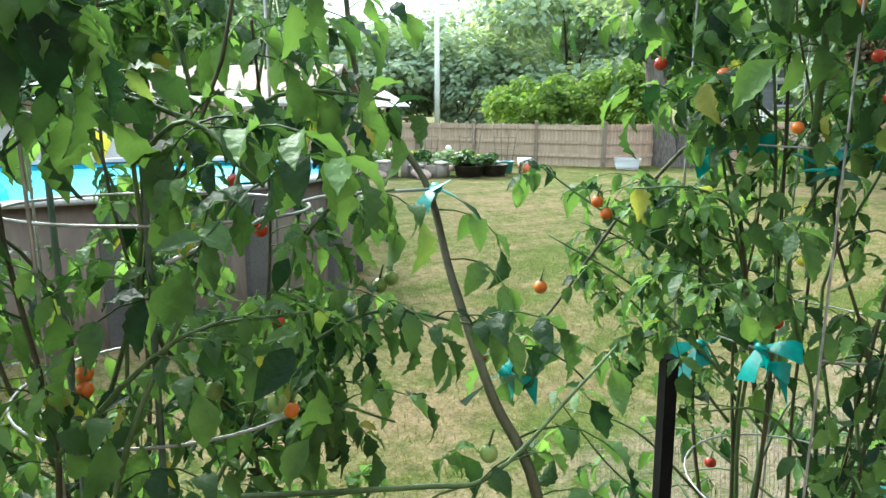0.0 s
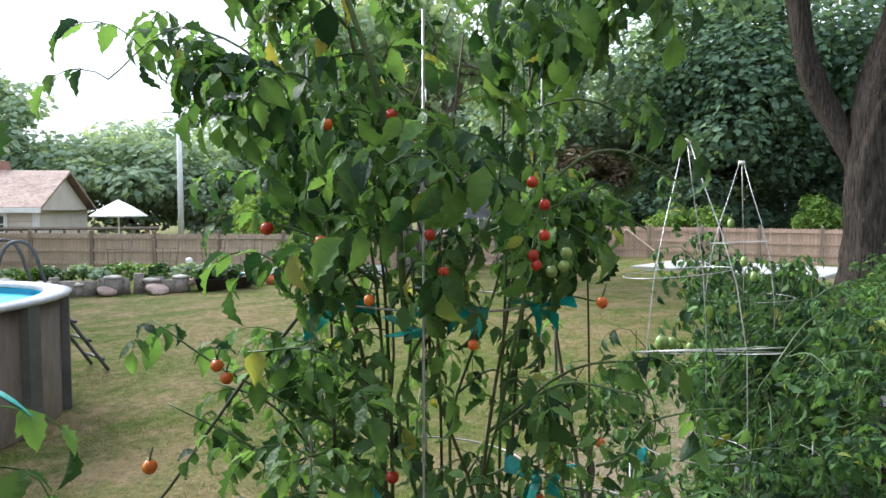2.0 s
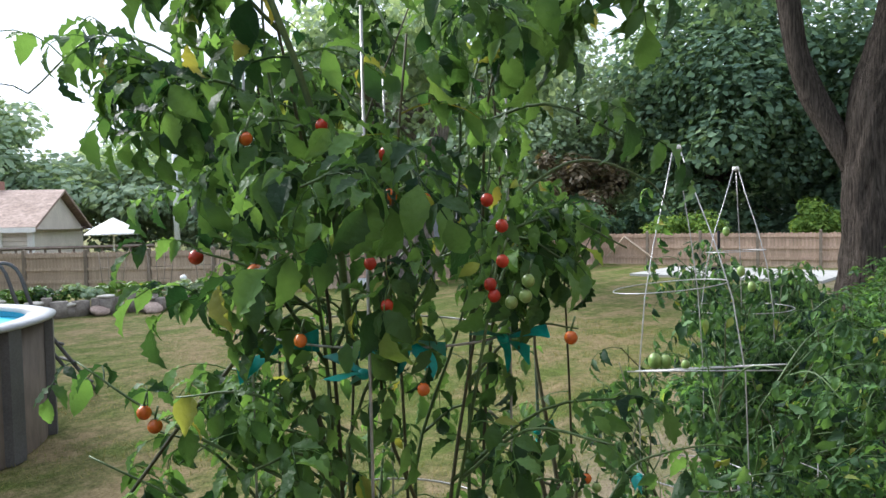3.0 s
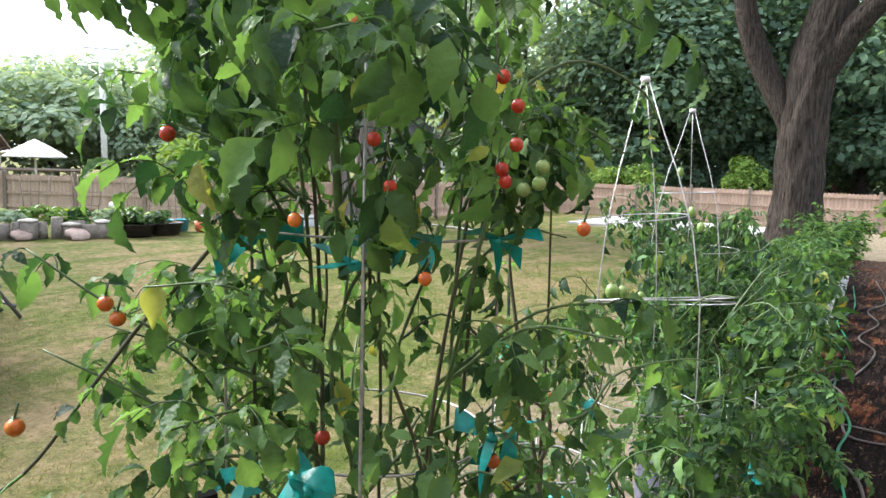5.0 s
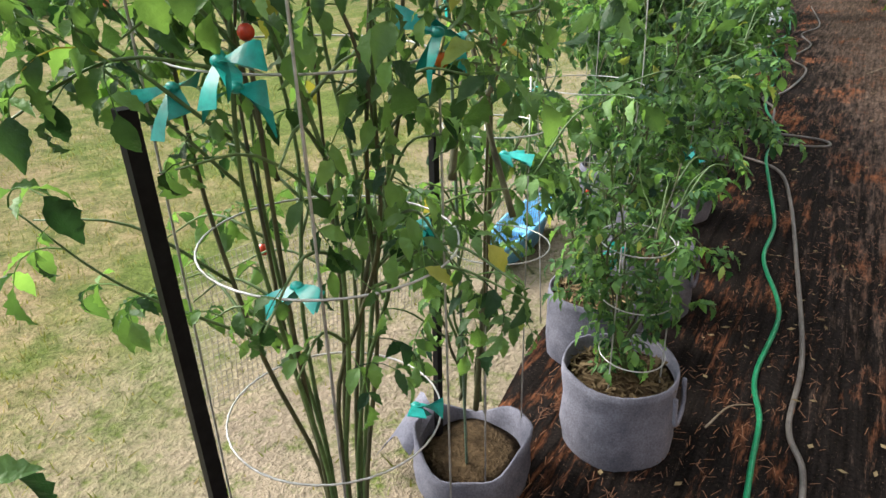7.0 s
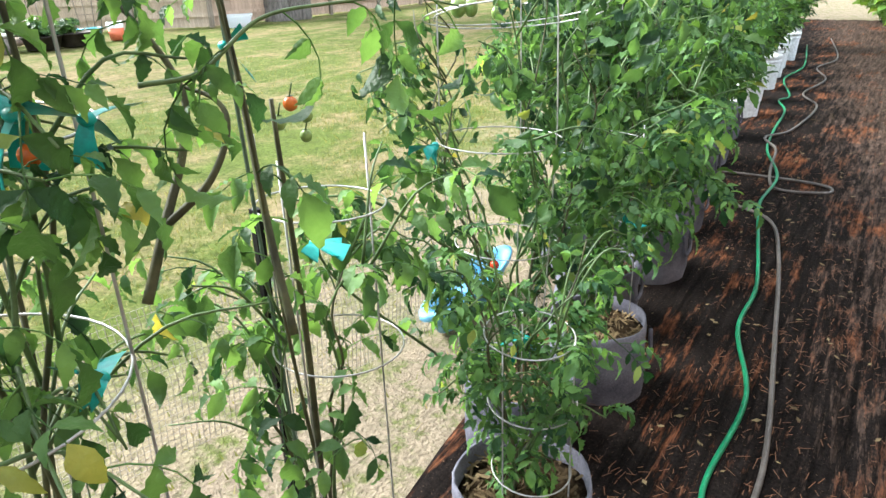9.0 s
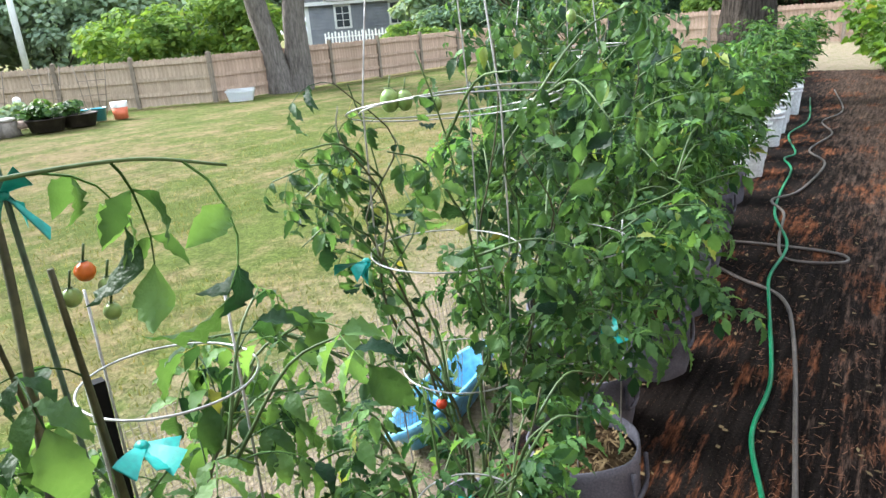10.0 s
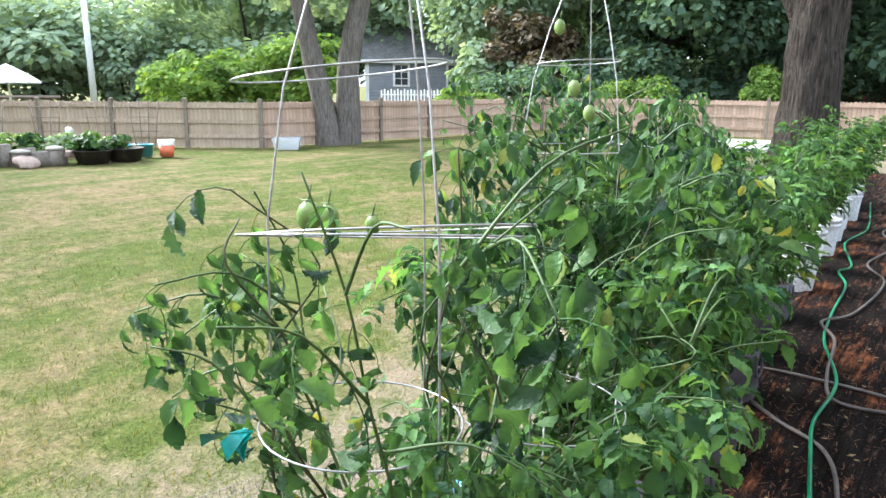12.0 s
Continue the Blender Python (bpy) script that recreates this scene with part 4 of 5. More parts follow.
# ---- garden plants ----
def leaflet(b, m, length, width, rng, curl=0.5, jag=0.075):
    """An ovate, toothed, folded and drooping blade along +x of m."""
    prof = [0.03, 0.42, 0.74, 0.93, 1.0, 0.96, 0.84, 0.66, 0.44, 0.2, 0.0]
    n = len(prof) - 1
    fold, bend, x, z, ang = rng.uniform(0.1, 0.8), curl * rng.uniform(0.4, 1.4) / n, 0.0, 0.0, rng.uniform(-0.1, 0.3)
    lob, vs = rng.uniform(0.6, 1.6) * jag, []
    for k, p in enumerate(prof):
        inner = 0 < k < n
        w = width * p * (1 + (lob if k % 2 else -lob) * inner)
        v = width * p * (1 + (lob if (k + rng.randrange(2)) % 2 else -lob) * inner)
        s = rng.uniform(-0.2, 0.2) * width + (0.13 if k % 2 else -0.13) * width * inner
        vs += [m @ Vector((x + 0.25 * lob * length * (k % 2), w, z + w * fold + s)), m @ Vector((x, 0, z)), m @ Vector((x + 0.25 * lob * length * (k % 2), -v, z + v * fold + s * 0.6))]
        x += math.cos(ang) * length / n
        z += math.sin(ang) * length / n
        ang -= bend
    fs = []
    for k in range(n):
        a = k * 3
        fs += [(a, a + 1, a + 4, a + 3), (a + 1, a + 2, a + 5, a + 4)]
    b.add(vs, fs)


def tomato_leaf(rng, size=1.0, pairs=2, curl=0.8, wide=0.3, droop=0.0):
    """A compound leaf: an arching stalk with paired leaflets and one at the tip."""
    b, pts, ang, p = Build(), [], rng.uniform(0.2, 0.6), Vector((0, 0, 0))
    n, L = 5, 0.125 * size
    for k in range(n + 1):
        pts.append(p.copy())
        p += Vector((math.cos(ang), 0.05 * rng.uniform(-1, 1), math.sin(ang))) * L / n
        ang -= rng.uniform(0.5, 1.2) / n * (0.6 + curl)
    b.tube(pts, [0.0016 * (1 - 0.08 * k) for k in range(n + 1)], 3, False)
    for q in range(pairs):
        i = 2 + round((n - 2) * q / pairs)
        for side in (1, -1):
            l = rng.uniform(0.042, 0.064) * size
            m = Matrix.Translation(pts[i]) @ Euler((rng.uniform(-0.4, 0.4), rng.uniform(-0.1, 0.6) + droop, side * rng.uniform(0.8, 1.3))).to_matrix().to_4x4()
            leaflet(b, m, l, l * wide * rng.uniform(0.85, 1.2), rng, curl)
    l = rng.uniform(0.062, 0.085) * size
    m = Matrix.Translation(pts[-1]) @ Euler((rng.uniform(-0.3, 0.3), -ang * 0.8 + droop * 0.5, rng.uniform(-0.3, 0.3))).to_matrix().to_4x4()
    leaflet(b, m, l, l * wide * 1.15, rng, curl)
    return b


def simple_leaf(rng, size=1.0, wide=0.3, curl=0.7):
    b = Build()
    b.tube([(0, 0, 0), (0.025 * size, 0, 0.008)], 0.0018, 3, False)
    leaflet(b, Matrix.Translation((0.025 * size, 0, 0.008)), 0.075 * size, 0.075 * size * wide, rng, curl, 0.03)
    return b


def variants(maker, mat, name, seed, n=8, **kw):
    out = []
    for k in range(n):
        b = maker(random.Random(seed + k), **kw)
        out.append((np.array([tuple(v) for v in b.v]), b.f, b.mesh(name, mat)))
    return out


KIND = {
    "cherry": variants(tomato_leaf, MAT_LEAF, "leaf", 500, size=1.05, wide=0.215, curl=1.1, pairs=2, droop=0.3),
    "roma": variants(tomato_leaf, MAT_ROMA, "leaf", 520, size=1.3, wide=0.2, curl=1.2, droop=0.7),
    "pale": variants(tomato_leaf, MAT_LEAF_PALE, "leaf", 540, size=0.95, pairs=3, wide=0.2, curl=1.0),
    "pepper": variants(simple_leaf, MAT_PEPPER, "leaf", 560, size=1.2, wide=0.21, curl=1.1),
    "squash": variants(simple_leaf, MAT_SQUASH, "leaf", 580, size=1.9, wide=0.5, curl=0.6),
}


def leaf_pose(p, az, rng, tilt=(-0.5, 0.45), scale=(0.75, 1.25)):
    s = rng.uniform(*scale)
    return Matrix.Translation(p) @ Euler((rng.gauss(0, 0.35), -rng.uniform(*tilt), az)).to_matrix().to_4x4() @ Matrix.Diagonal((s, s, s, 1))


def joined(kind, mats, rng):
    b = Build()
    for m in mats:
        v, f, _ = rng.choice(KIND[kind])
        a = np.array(m)
        w = v @ a[:3, :3].T + a[:3, 3]
        n = len(b.v)
        b.v.extend(map(tuple, w))
        b.f.extend(tuple(i + n for i in q) for q in f)
    return b


def fruit(root, p, r, mat, label, tall=1.0):
    p = Vector(p)
    r *= 0.85
    f = part("tomato", Build().ball(p, r, (1, 1, tall), 12), mat, root, label)
    b = Build()
    top = p + Vector((0, 0, r * tall * 0.96))
    for k in range(5):
        a = k * 1.2566 + p.x * 7
        d = Vector((math.cos(a), math.sin(a), 0))
        s = Vector((-d.y, d.x, 0)) * r * 0.16
        b.add([top - s, top + s, top + d * r * 0.9 + Vector((0, 0, r * 0.12)), top + Vector((0, 0, r * 0.1))], [(0, 1, 2), (1, 3, 2), (3, 0, 2)])
    b.tube([top, top + Vector((0.004, 0.004, r * 0.8 + 0.012))], 0.0018, 4)
    part("calyx", b, MAT_STEM, f)


def bush(label, base, top, spread, stems, leaves, kind, seed, name="tomato_plant", cage_r=0.16, cage_top=1.5, low=0.35, lean=(0, 0), parts=0, branches=3, density=1.3, scale=(0.75, 1.25), stem_mat=None, stem_r=0.0055, splay=None, group="plants in the row", tilt=(-0.5, 0.45)):
    """Stems rising through a cage and spreading above it, side shoots, and leaves along both."""
    rng = random.Random(seed)
    base = Vector(base)
    root = thing(name, label, "plant", base, group=group)
    spots = []
    for s in range(stems):
        a = s * 6.283 / stems + rng.uniform(-0.5, 0.5)
        h = top * rng.uniform(0.8, 1.04)
        pts, steps = [base + Vector((math.cos(a) * 0.03, math.sin(a) * 0.03, 0))], 7
        for k in range(1, steps + 1):
            f = k / steps
            z = base.z + (h - base.z) * f
            rad = cage_r * min(1.0, f * 2.2) * rng.uniform(0.5, 1.0)
            if z > cage_top:
                rad += (spread - cage_r) * ((z - cage_top) / max(0.05, h - cage_top)) ** 0.8 * rng.uniform(0.5, 1.1)
            aa = a + rng.gauss(0, 0.3)
            pts.append(Vector((base.x + rad * math.cos(aa) + lean[0] * f, base.y + rad * math.sin(aa) + lean[1] * f, z)))
        if rng.random() < 0.4:
            pts[-1].z -= 0.12
        cur = spline(pts, 4)
        part("stem", Build().tube(cur, [stem_r * (1 - 0.7 * i / len(cur)) for i in range(len(cur))], 6), MAT_STEM_OLD if s % 2 else MAT_STEM, root)
        for i in range(2, len(cur)):
            spots.append((cur[i], cur[i - 1], a))
        for q in range(branches):
            i = rng.randrange(len(cur) // 4, len(cur) - 1)
            p = cur[i]
            if p.z < low:
                continue
            ab = a + rng.gauss(0, 0.9)
            l = rng.uniform(0.15, 0.34) * min(1.0, spread / 0.35)
            e = p + Vector((math.cos(ab) * l, math.sin(ab) * l, rng.uniform(-0.05, 0.22)))
            mid = (p + e) / 2 + Vector((0, 0, 0.05))
            c2 = spline([p, mid, e], 4)
            part("side_shoot", Build().tube(c2, [0.0036 * (1 - 0.07 * i2) for i2 in range(len(c2))], 5), MAT_STEM, root)
            for i2 in range(2, len(c2)):
                spots.append((c2[i2], c2[i2 - 1], ab))
    spots = [s for s in spots if s[0].z > low]
    weights = [(0.25 + (s[0].z - low) / max(0.1, top - low)) ** density for s in spots]
    mats = []
    for p, q, a in rng.choices(spots, weights, k=leaves):
        mats.append(leaf_pose(p.lerp(q, rng.random()), a + rng.gauss(0, 1.0), rng, tilt, scale))
    own = mats[:parts]
    for m in own:
        ob = part("leaf", rng.choice(KIND[kind])[2], None, root)
        ob.matrix_basis = m
    rest = mats[parts:]
    if rest:
        part("foliage", joined(kind, rest, rng), KIND[kind][0][2].materials[0], root, kind="stuff")
    return root


def shoot(root, pts, r, kind, seed, n, mat=None, tilt=(-0.5, 0.4), scale=(0.75, 1.2), name="branch", azimuth=None):
    """A long branch through pts with leaves along it."""
    rng = random.Random(seed)
    c = spline(pts, 6)
    part(name, Build().tube(c, [r * (1 - 0.6 * i / len(c)) for i in range(len(c))], 7), mat or MAT_STEM, root)
    for k in range(n):
        i = rng.randrange(1, len(c))
        ob = part("leaf", rng.choice(KIND[kind])[2], None, root)
        ob.matrix_basis = leaf_pose(c[i], rng.uniform(0, 6.28) if azimuth is None else azimuth + rng.gauss(0, 0.6), rng, tilt, scale)


def grow_bag(x, y, r=0.185, h=0.29, mat=None, seed=0, label="grey felt grow bag filled with mulched soil"):
    root = thing("grow_bag", label, "grow bag", (x, y, 0.004), group="grow bags in the row")
    part("bag", Build().lathe([(r * 0.96, 0), (r * 1.02, h * 0.25), (r * 0.97, h * 0.6), (r, h * 0.9), (r * 0.99, h), (r * 0.95, h), (r * 0.94, h * 0.78)], 30, (x, y, 0.004), 0.09, caps=False), mat or MAT_BAG, root)
    part("soil", Build().lathe([(r * 0.955, h * 0.8), (r * 0.7, h * 0.84), (r * 0.35, h * 0.87), (0.004, h * 0.86)], 22, (x, y, 0.004), 0.1), MAT_SOIL, root, "mulched potting soil")
    rng = random.Random(seed + 900)
    b = Build()
    for _ in range(240):
        a, q = rng.uniform(0, 6.28), r * 0.88 * rng.random() ** 0.5
        p = Vector((x + q * math.cos(a), y + q * math.sin(a), 0.004 + h * 0.86 + rng.uniform(0, 0.022)))
        d = Vector((rng.gauss(0, 1), rng.gauss(0, 1), rng.gauss(0, 0.35))).normalized() * rng.uniform(0.006, 0.024)
        w = Vector((-d.y, d.x, rng.uniform(-0.01, 0.01))).normalized() * rng.uniform(0.0015, 0.0055)
        b.add([p - d - w, p - d + w, p + d + w, p + d - w], [(0, 1, 2, 3)])
    part("mulch", b, MAT_CHIP, root, "shredded straw mulch", smooth=False, kind="stuff")
    part("handle", Build().tube(spline([(x + r * 1.0, y - 0.06, h * 0.9), (x + r * 1.04, y - 0.05, h * 0.55), (x + r * 1.04, y + 0.05, h * 0.55), (x + r * 1.0, y + 0.06, h * 0.9)], 4), 0.008, 5), mat or MAT_BAG, root)
    return root


def slumped_bag(x, y, r=0.175):
    """A half-empty bag whose rim has folded over on one side."""
    root = thing("grow_bag", "slumped half-empty grey felt grow bag with folded rim", "grow bag", (x, y, 0.004), group="grow bags in the row")
    b, n = Build(), 36
    for f, k in ((1.0, 0.0), (1.04, 0.3), (1.0, 0.7), (1.02, 1.0), (0.97, 0.98), (0.93, 0.62), (0.9, 0.4)):
        for i in range(n):
            a = i * 2 * math.pi / n
            rim = 0.16 + 0.045 * math.sin(a * 2 + 0.6) + 0.012 * math.sin(a * 5 + 1.0)
            q = r * f * (1 + 0.05 * k * math.sin(a * 3 + 0.4) + 0.02 * k * math.sin(a * 7))
            b.v.append((x + q * math.cos(a), y + q * math.sin(a), 0.004 + rim * k))
    b.f = [(j * n + i, j * n + (i + 1) % n, (j + 1) * n + (i + 1) % n, (j + 1) * n + i) for j in range(6) for i in range(n)]
    part("bag", b, MAT_BAG, root)
    part("soil", Build().lathe([(r * 0.93, 0.08), (r * 0.6, 0.1), (0.004, 0.11)], 22, (x, y, 0.004), 0.12), MAT_SOIL, root, "dark potting soil")
    flap = Build()
    for j in range(7):
        for i in range(5):
            u, v = j / 6, i / 4
            flap.v.append((x - 0.3 + 0.16 * u, y - 0.1 + 0.15 * v + 0.03 * math.sin(u * 5), 0.02 + 0.2 * math.sin(u * 2.2) * (0.6 + 0.4 * v)))
    flap.f = [(j * 5 + i, j * 5 + i + 1, (j + 1) * 5 + i + 1, (j + 1) * 5 + i) for j in range(6) for i in range(4)]
    part("flap", flap, MAT_BAG, root, "folded rim of grey felt")
    return root


def bucket(x, y, r=0.15, h=0.36, mat=None):
    root = thing("bucket", "white plastic bucket holding a pepper plant", "bucket", (x, y, 0.004), group="white buckets in the row")
    part("body", Build().lathe([(r * 0.84, 0), (r, h * 0.8), (r * 0.99, h * 0.97)], 26, (x, y, 0.004), caps=False), mat or MAT_BUCKET, root)
    part("rim", Build().lathe([(r * 0.98, h * 0.8), (r * 1.07, h * 0.8), (r * 1.07, h * 0.84), (r * 1.02, h * 0.86), (r * 1.02, h * 0.92), (r * 1.08, h * 0.92), (r * 1.08, h), (r * 0.97, h), (r * 0.95, h * 0.82)], 26, (x, y, 0.004), caps=False), mat or MAT_BUCKET, root)
    part("soil", Build().lathe([(r * 0.955, h * 0.84), (0.004, h * 0.87)], 18, (x, y, 0.004)), MAT_SOIL, root)
    return root


def cage(label, centre, rings, legs, group="tomato cages"):
    """Welded wire: rings (z, radius, dx, dy) and legs as lists of points."""
    root = thing("tomato_cage", label, "tomato cage", centre, group=group)
    cx, cy = centre[0], centre[1]
    for z, r, dx, dy, *tilt in rings:
        tx, ty = tilt or (0, 0)
        n = 40
        part("ring", Build().tube([(cx + dx + r * math.cos(k * 2 * math.pi / n), cy + dy + r * math.sin(k * 2 * math.pi / n), z + 0.008 * math.sin(k * 2 * math.pi / n + cx * 5) + r * (tx * math.cos(k * 2 * math.pi / n) + ty * math.sin(k * 2 * math.pi / n))) for k in range(n + 1)], 0.002, 6, False), MAT_WIRE, root)
    for l in legs:
        part("leg", Build().tube(spline(l, 4), 0.0023, 6), MAT_WIRE, root)
    return root


def tie(p, seed, size=1.0):
    rng = random.Random(seed)
    p = Vector(p)
    root = thing("plant_tie", "teal plastic garden tape knotted round a stem", "plant tie", p, group="teal plant ties")
    part("knot", Build().ball(p, 0.008 * size, (1.3, 1, 0.9), 8), MAT_TIE, root)
    for k in range(4):
        a = rng.uniform(0, 6.28)
        L, w = rng.uniform(0.035, 0.072) * size, 0.014 * size
        d, s = Vector((math.cos(a), math.sin(a), 0)), Vector((-math.sin(a), math.cos(a), 0))
        v, f, q = [], [], p.copy()
        ang = rng.uniform(-1.1, 0.5)
        tw = rng.uniform(-1.8, 1.8)
        for i in range(6):
            c = s * math.cos(tw * i / 5) + Vector((0, 0, 1)) * math.sin(tw * i / 5)
            v += [q - c * w * (0.45 + 0.13 * i), q + c * w * (0.45 + 0.13 * i)]
            q = q + (d * math.cos(ang) + Vector((0, 0, math.sin(ang)))) * L / 5
            ang -= rng.uniform(-0.08, 0.2)
        f = [(2 * i, 2 * i + 1, 2 * i + 3, 2 * i + 2) for i in range(5)]
        v2 = [Vector(x) + Vector((0.0008, 0.0008, 0.0012)) for x in v]
        n = len(v)
        part("tail", Build().add(list(v) + v2, f + [tuple(n + i for i in reversed(t)) for t in f]), MAT_TIE, root)
    return root


def stake(x, y, top, r=0.014, mat=None, label="black square steel garden stake", lean=(0, 0), sides=4):
    b = Build().tube([(x - lean[0], y - lean[1], -0.1), (x, y, top)], r, sides)
    return solo("stake", b, mat or MAT_STAKE, label, "stake", group="garden stakes", smooth=False)


# pots
for k, (x, y) in enumerate(((-0.74, 0.98), (-0.57, 2.02), (-0.62, 2.66), (-0.28, 3.05), (-0.52, 3.5), (-0.43, 3.97), (-0.62, 4.46), (-0.92, 4.95), (-0.56, 5.05), (-0.64, 5.75), (-1.0, 5.65), (-0.74, 6.5), (-1.08, 6.35), (-0.82, 7.25), (-1.15, 7.1), (-0.9, 8.05))):
    if k == 2:
        slumped_bag(x, y)
    else:
        grow_bag(x, y, seed=k, r=0.185 if k != 1 else 0.2)
def bucket_x(y):
    return -0.88 - 0.05 * (y - 9.0) + 0.03 * math.sin(y * 5)


for y in (9.0, 9.78, 10.56, 11.34, 12.12, 12.9, 13.68):
    bucket(bucket_x(y), y, 0.155, 0.38)

# plants
p0 = bush("tall cherry tomato plant with red and orange fruit", (-0.76, 0.86, 0.28), 2.35, 0.32, 12, 900, "cherry", 21, cage_r=0.18, cage_top=1.3, low=0.6, parts=295, branches=4, density=0.6, scale=(0.55, 0.95))
shoot(p0, [(-0.45, 1.2, 0.3), (-0.33, 1.28, 1.1), (-0.391, 1.277, 1.373), (-0.484, 1.271, 1.468), (-0.622, 1.289, 1.591), (-0.73, 1.3, 1.72), (-0.814, 1.236, 1.852), (-0.87, 1.23, 2.05), (-0.9, 1.2, 2.35)], 0.0085, "cherry", 31, 12, MAT_STEM_OLD)
p1 = bush("tall caged cherry tomato plant loaded with fruit", (-0.57, 2.02, 0.29), 2.55, 0.31, 14, 900, "cherry", 22, cage_r=0.19, cage_top=1.5, low=0.9, parts=300, branches=7, density=2.1, scale=(0.5, 0.98), tilt=(-0.9, 0.35))
shoot(p1, [(-0.62, 2.0, 1.2), (-0.7, 1.93, 1.75), (-0.804, 1.819, 1.651), (-0.797, 1.698, 1.546), (-0.811, 1.588, 1.421), (-0.85, 1.5, 1.38)], 0.005, "cherry", 32, 6, MAT_STEM_OLD)
shoot(p1, [(-0.55, 2.05, 2.0), (-0.42, 2.3, 2.2), (-0.4, 2.45, 2.4)], 0.004, "cherry", 33, 4)
shoot(p1, [(-0.5, 1.9, 1.7), (-0.44, 1.78, 2.1), (-0.5, 1.62, 2.5)], 0.007, "cherry", 34, 9)
shoot(p1, [(-0.66, 1.95, 1.9), (-0.82, 1.85, 2.2), (-1.0, 1.75, 2.3), (-1.12, 1.66, 2.2)], 0.0035, "cherry", 51, 9)
shoot(p1, [(-0.7, 2.0, 1.8), (-0.9, 1.95, 2.0), (-1.05, 1.9, 2.02)], 0.0035, "cherry", 52, 8)
shoot(p1, [(-0.62, 1.9, 1.5), (-0.82, 1.75, 1.62), (-0.95, 1.66, 1.72)], 0.0035, "cherry", 53, 7)
shoot(p1, [(-0.45, 2.1, 1.9), (-0.36, 2.3, 2.05), (-0.3, 2.5, 2.02), (-0.3, 2.62, 1.95)], 0.0035, "cherry", 54, 5, scale=(0.4, 0.7), tilt=(-1.3, -0.4))
shoot(p1, [(-0.62, 1.95, 0.9), (-0.8, 1.8, 1.05), (-0.92, 1.72, 1.2)], 0.0035, "cherry", 55, 7)
shoot(p1, [(-0.65, 1.95, 1.2), (-0.78, 1.84, 1.4), (-0.88, 1.77, 1.5)], 0.0035, "cherry", 56, 9, scale=(0.45, 0.8), tilt=(-0.9, 0.2))
shoot(p1, [(-0.6, 1.9, 1.3), (-0.72, 1.76, 1.48), (-0.86, 1.64, 1.58)], 0.0035, "cherry", 57, 8, scale=(0.45, 0.8), tilt=(-0.9, 0.2))
shoot(p1, [(-0.7, 2.05, 1.55), (-0.9, 1.98, 1.62), (-1.04, 1.93, 1.52)], 0.0035, "cherry", 58, 9, scale=(0.45, 0.85), tilt=(-0.9, 0.2))
pm = bush("lanky tomato plant tied to a black stake", (-0.62, 2.66, 0.29), 1.08, 0.26, 5, 70, "cherry", 23, cage_r=0.1, cage_top=0.9, low=0.45, parts=70, branches=3, density=0.6)
shoot(pm, [(-0.58, 2.62, 0.3), (-0.52, 2.58, 0.9), (-0.5, 2.55, 1.36)], 0.009, "cherry", 35, 2, MAT_STEM_OLD)
shoot(p1, [(-0.404, 2.206, 1.169), (-0.426, 2.266, 1.248), (-0.445, 2.328, 1.331), (-0.464, 2.360, 1.405), (-0.517, 2.352, 1.488), (-0.583, 2.338, 1.547)], 0.0075, "cherry", 41, 3, MAT_STEM_OLD, scale=(0.6, 0.9))
shoot(p1, [(-0.426, 2.266, 1.248), (-0.389, 2.323, 1.303), (-0.390, 2.365, 1.365), (-0.419, 2.374, 1.398), (-0.477, 2.362, 1.415)], 0.006, "cherry", 42, 2, MAT_STEM_OLD, scale=(0.6, 0.9))
shoot(pm, [(-0.385, 2.427, 1.016), (-0.465, 2.475, 1.176), (-0.544, 2.526, 1.403), (-0.593, 2.538, 1.606), (-0.606, 2.548, 1.691)], 0.0075, "cherry", 43, 3, MAT_STEM_OLD, scale=(0.6, 0.9))
shoot(p1, [(-0.278, 2.173, 1.458), (-0.256, 2.232, 1.464), (-0.245, 2.311, 1.509), (-0.214, 2.391, 1.519), (-0.164, 2.473, 1.521), (-0.126, 2.529, 1.507)], 0.003, "cherry", 44, 6, tilt=(-1.2, -0.5))
shoot(pm, [(-0.55, 2.62, 0.3), (-0.5, 2.52, 0.9), (-0.444, 2.44, 1.434), (-0.41, 2.36, 1.9)], 0.0045, "cherry", 45, 4, MAT_STEM_OLD)
ps = bush("small tomato seedling in the front grow bag", (-0.3, 3.07, 0.25), 0.92, 0.2, 9, 230, "pale", 24, cage_r=0.1, cage_top=0.6, low=0.27, parts=230, branches=4, density=0.3, scale=(0.5, 0.85))
p2 = bush("caged plum tomato plant with drooping curled leaves", (-0.6, 3.6, 0.26), 1.5, 0.4, 10, 230, "roma", 25, cage_r=0.2, cage_top=0.9, low=0.45, parts=230, branches=4, density=1.1, tilt=(-1.35, -0.2), scale=(0.5, 0.95))
shoot(p2, [(-0.65, 3.4, 0.7), (-0.8, 3.15, 0.95), (-0.95, 2.98, 0.98)], 0.006, "roma", 36, 6, tilt=(-0.9, 0.1))
shoot(p2, [(-0.7, 3.3, 0.4), (-0.75, 2.9, 0.85), (-0.7, 2.85, 1.1)], 0.005, "cherry", 37, 6)
p3 = bush("leafy pale green tomato plant in a felt bag", (-0.46, 3.97, 0.26), 1.2, 0.34, 9, 380, "pale", 26, cage_r=0.13, cage_top=0.5, low=0.4, parts=290, branches=5, density=0.9, scale=(0.6, 1.1))
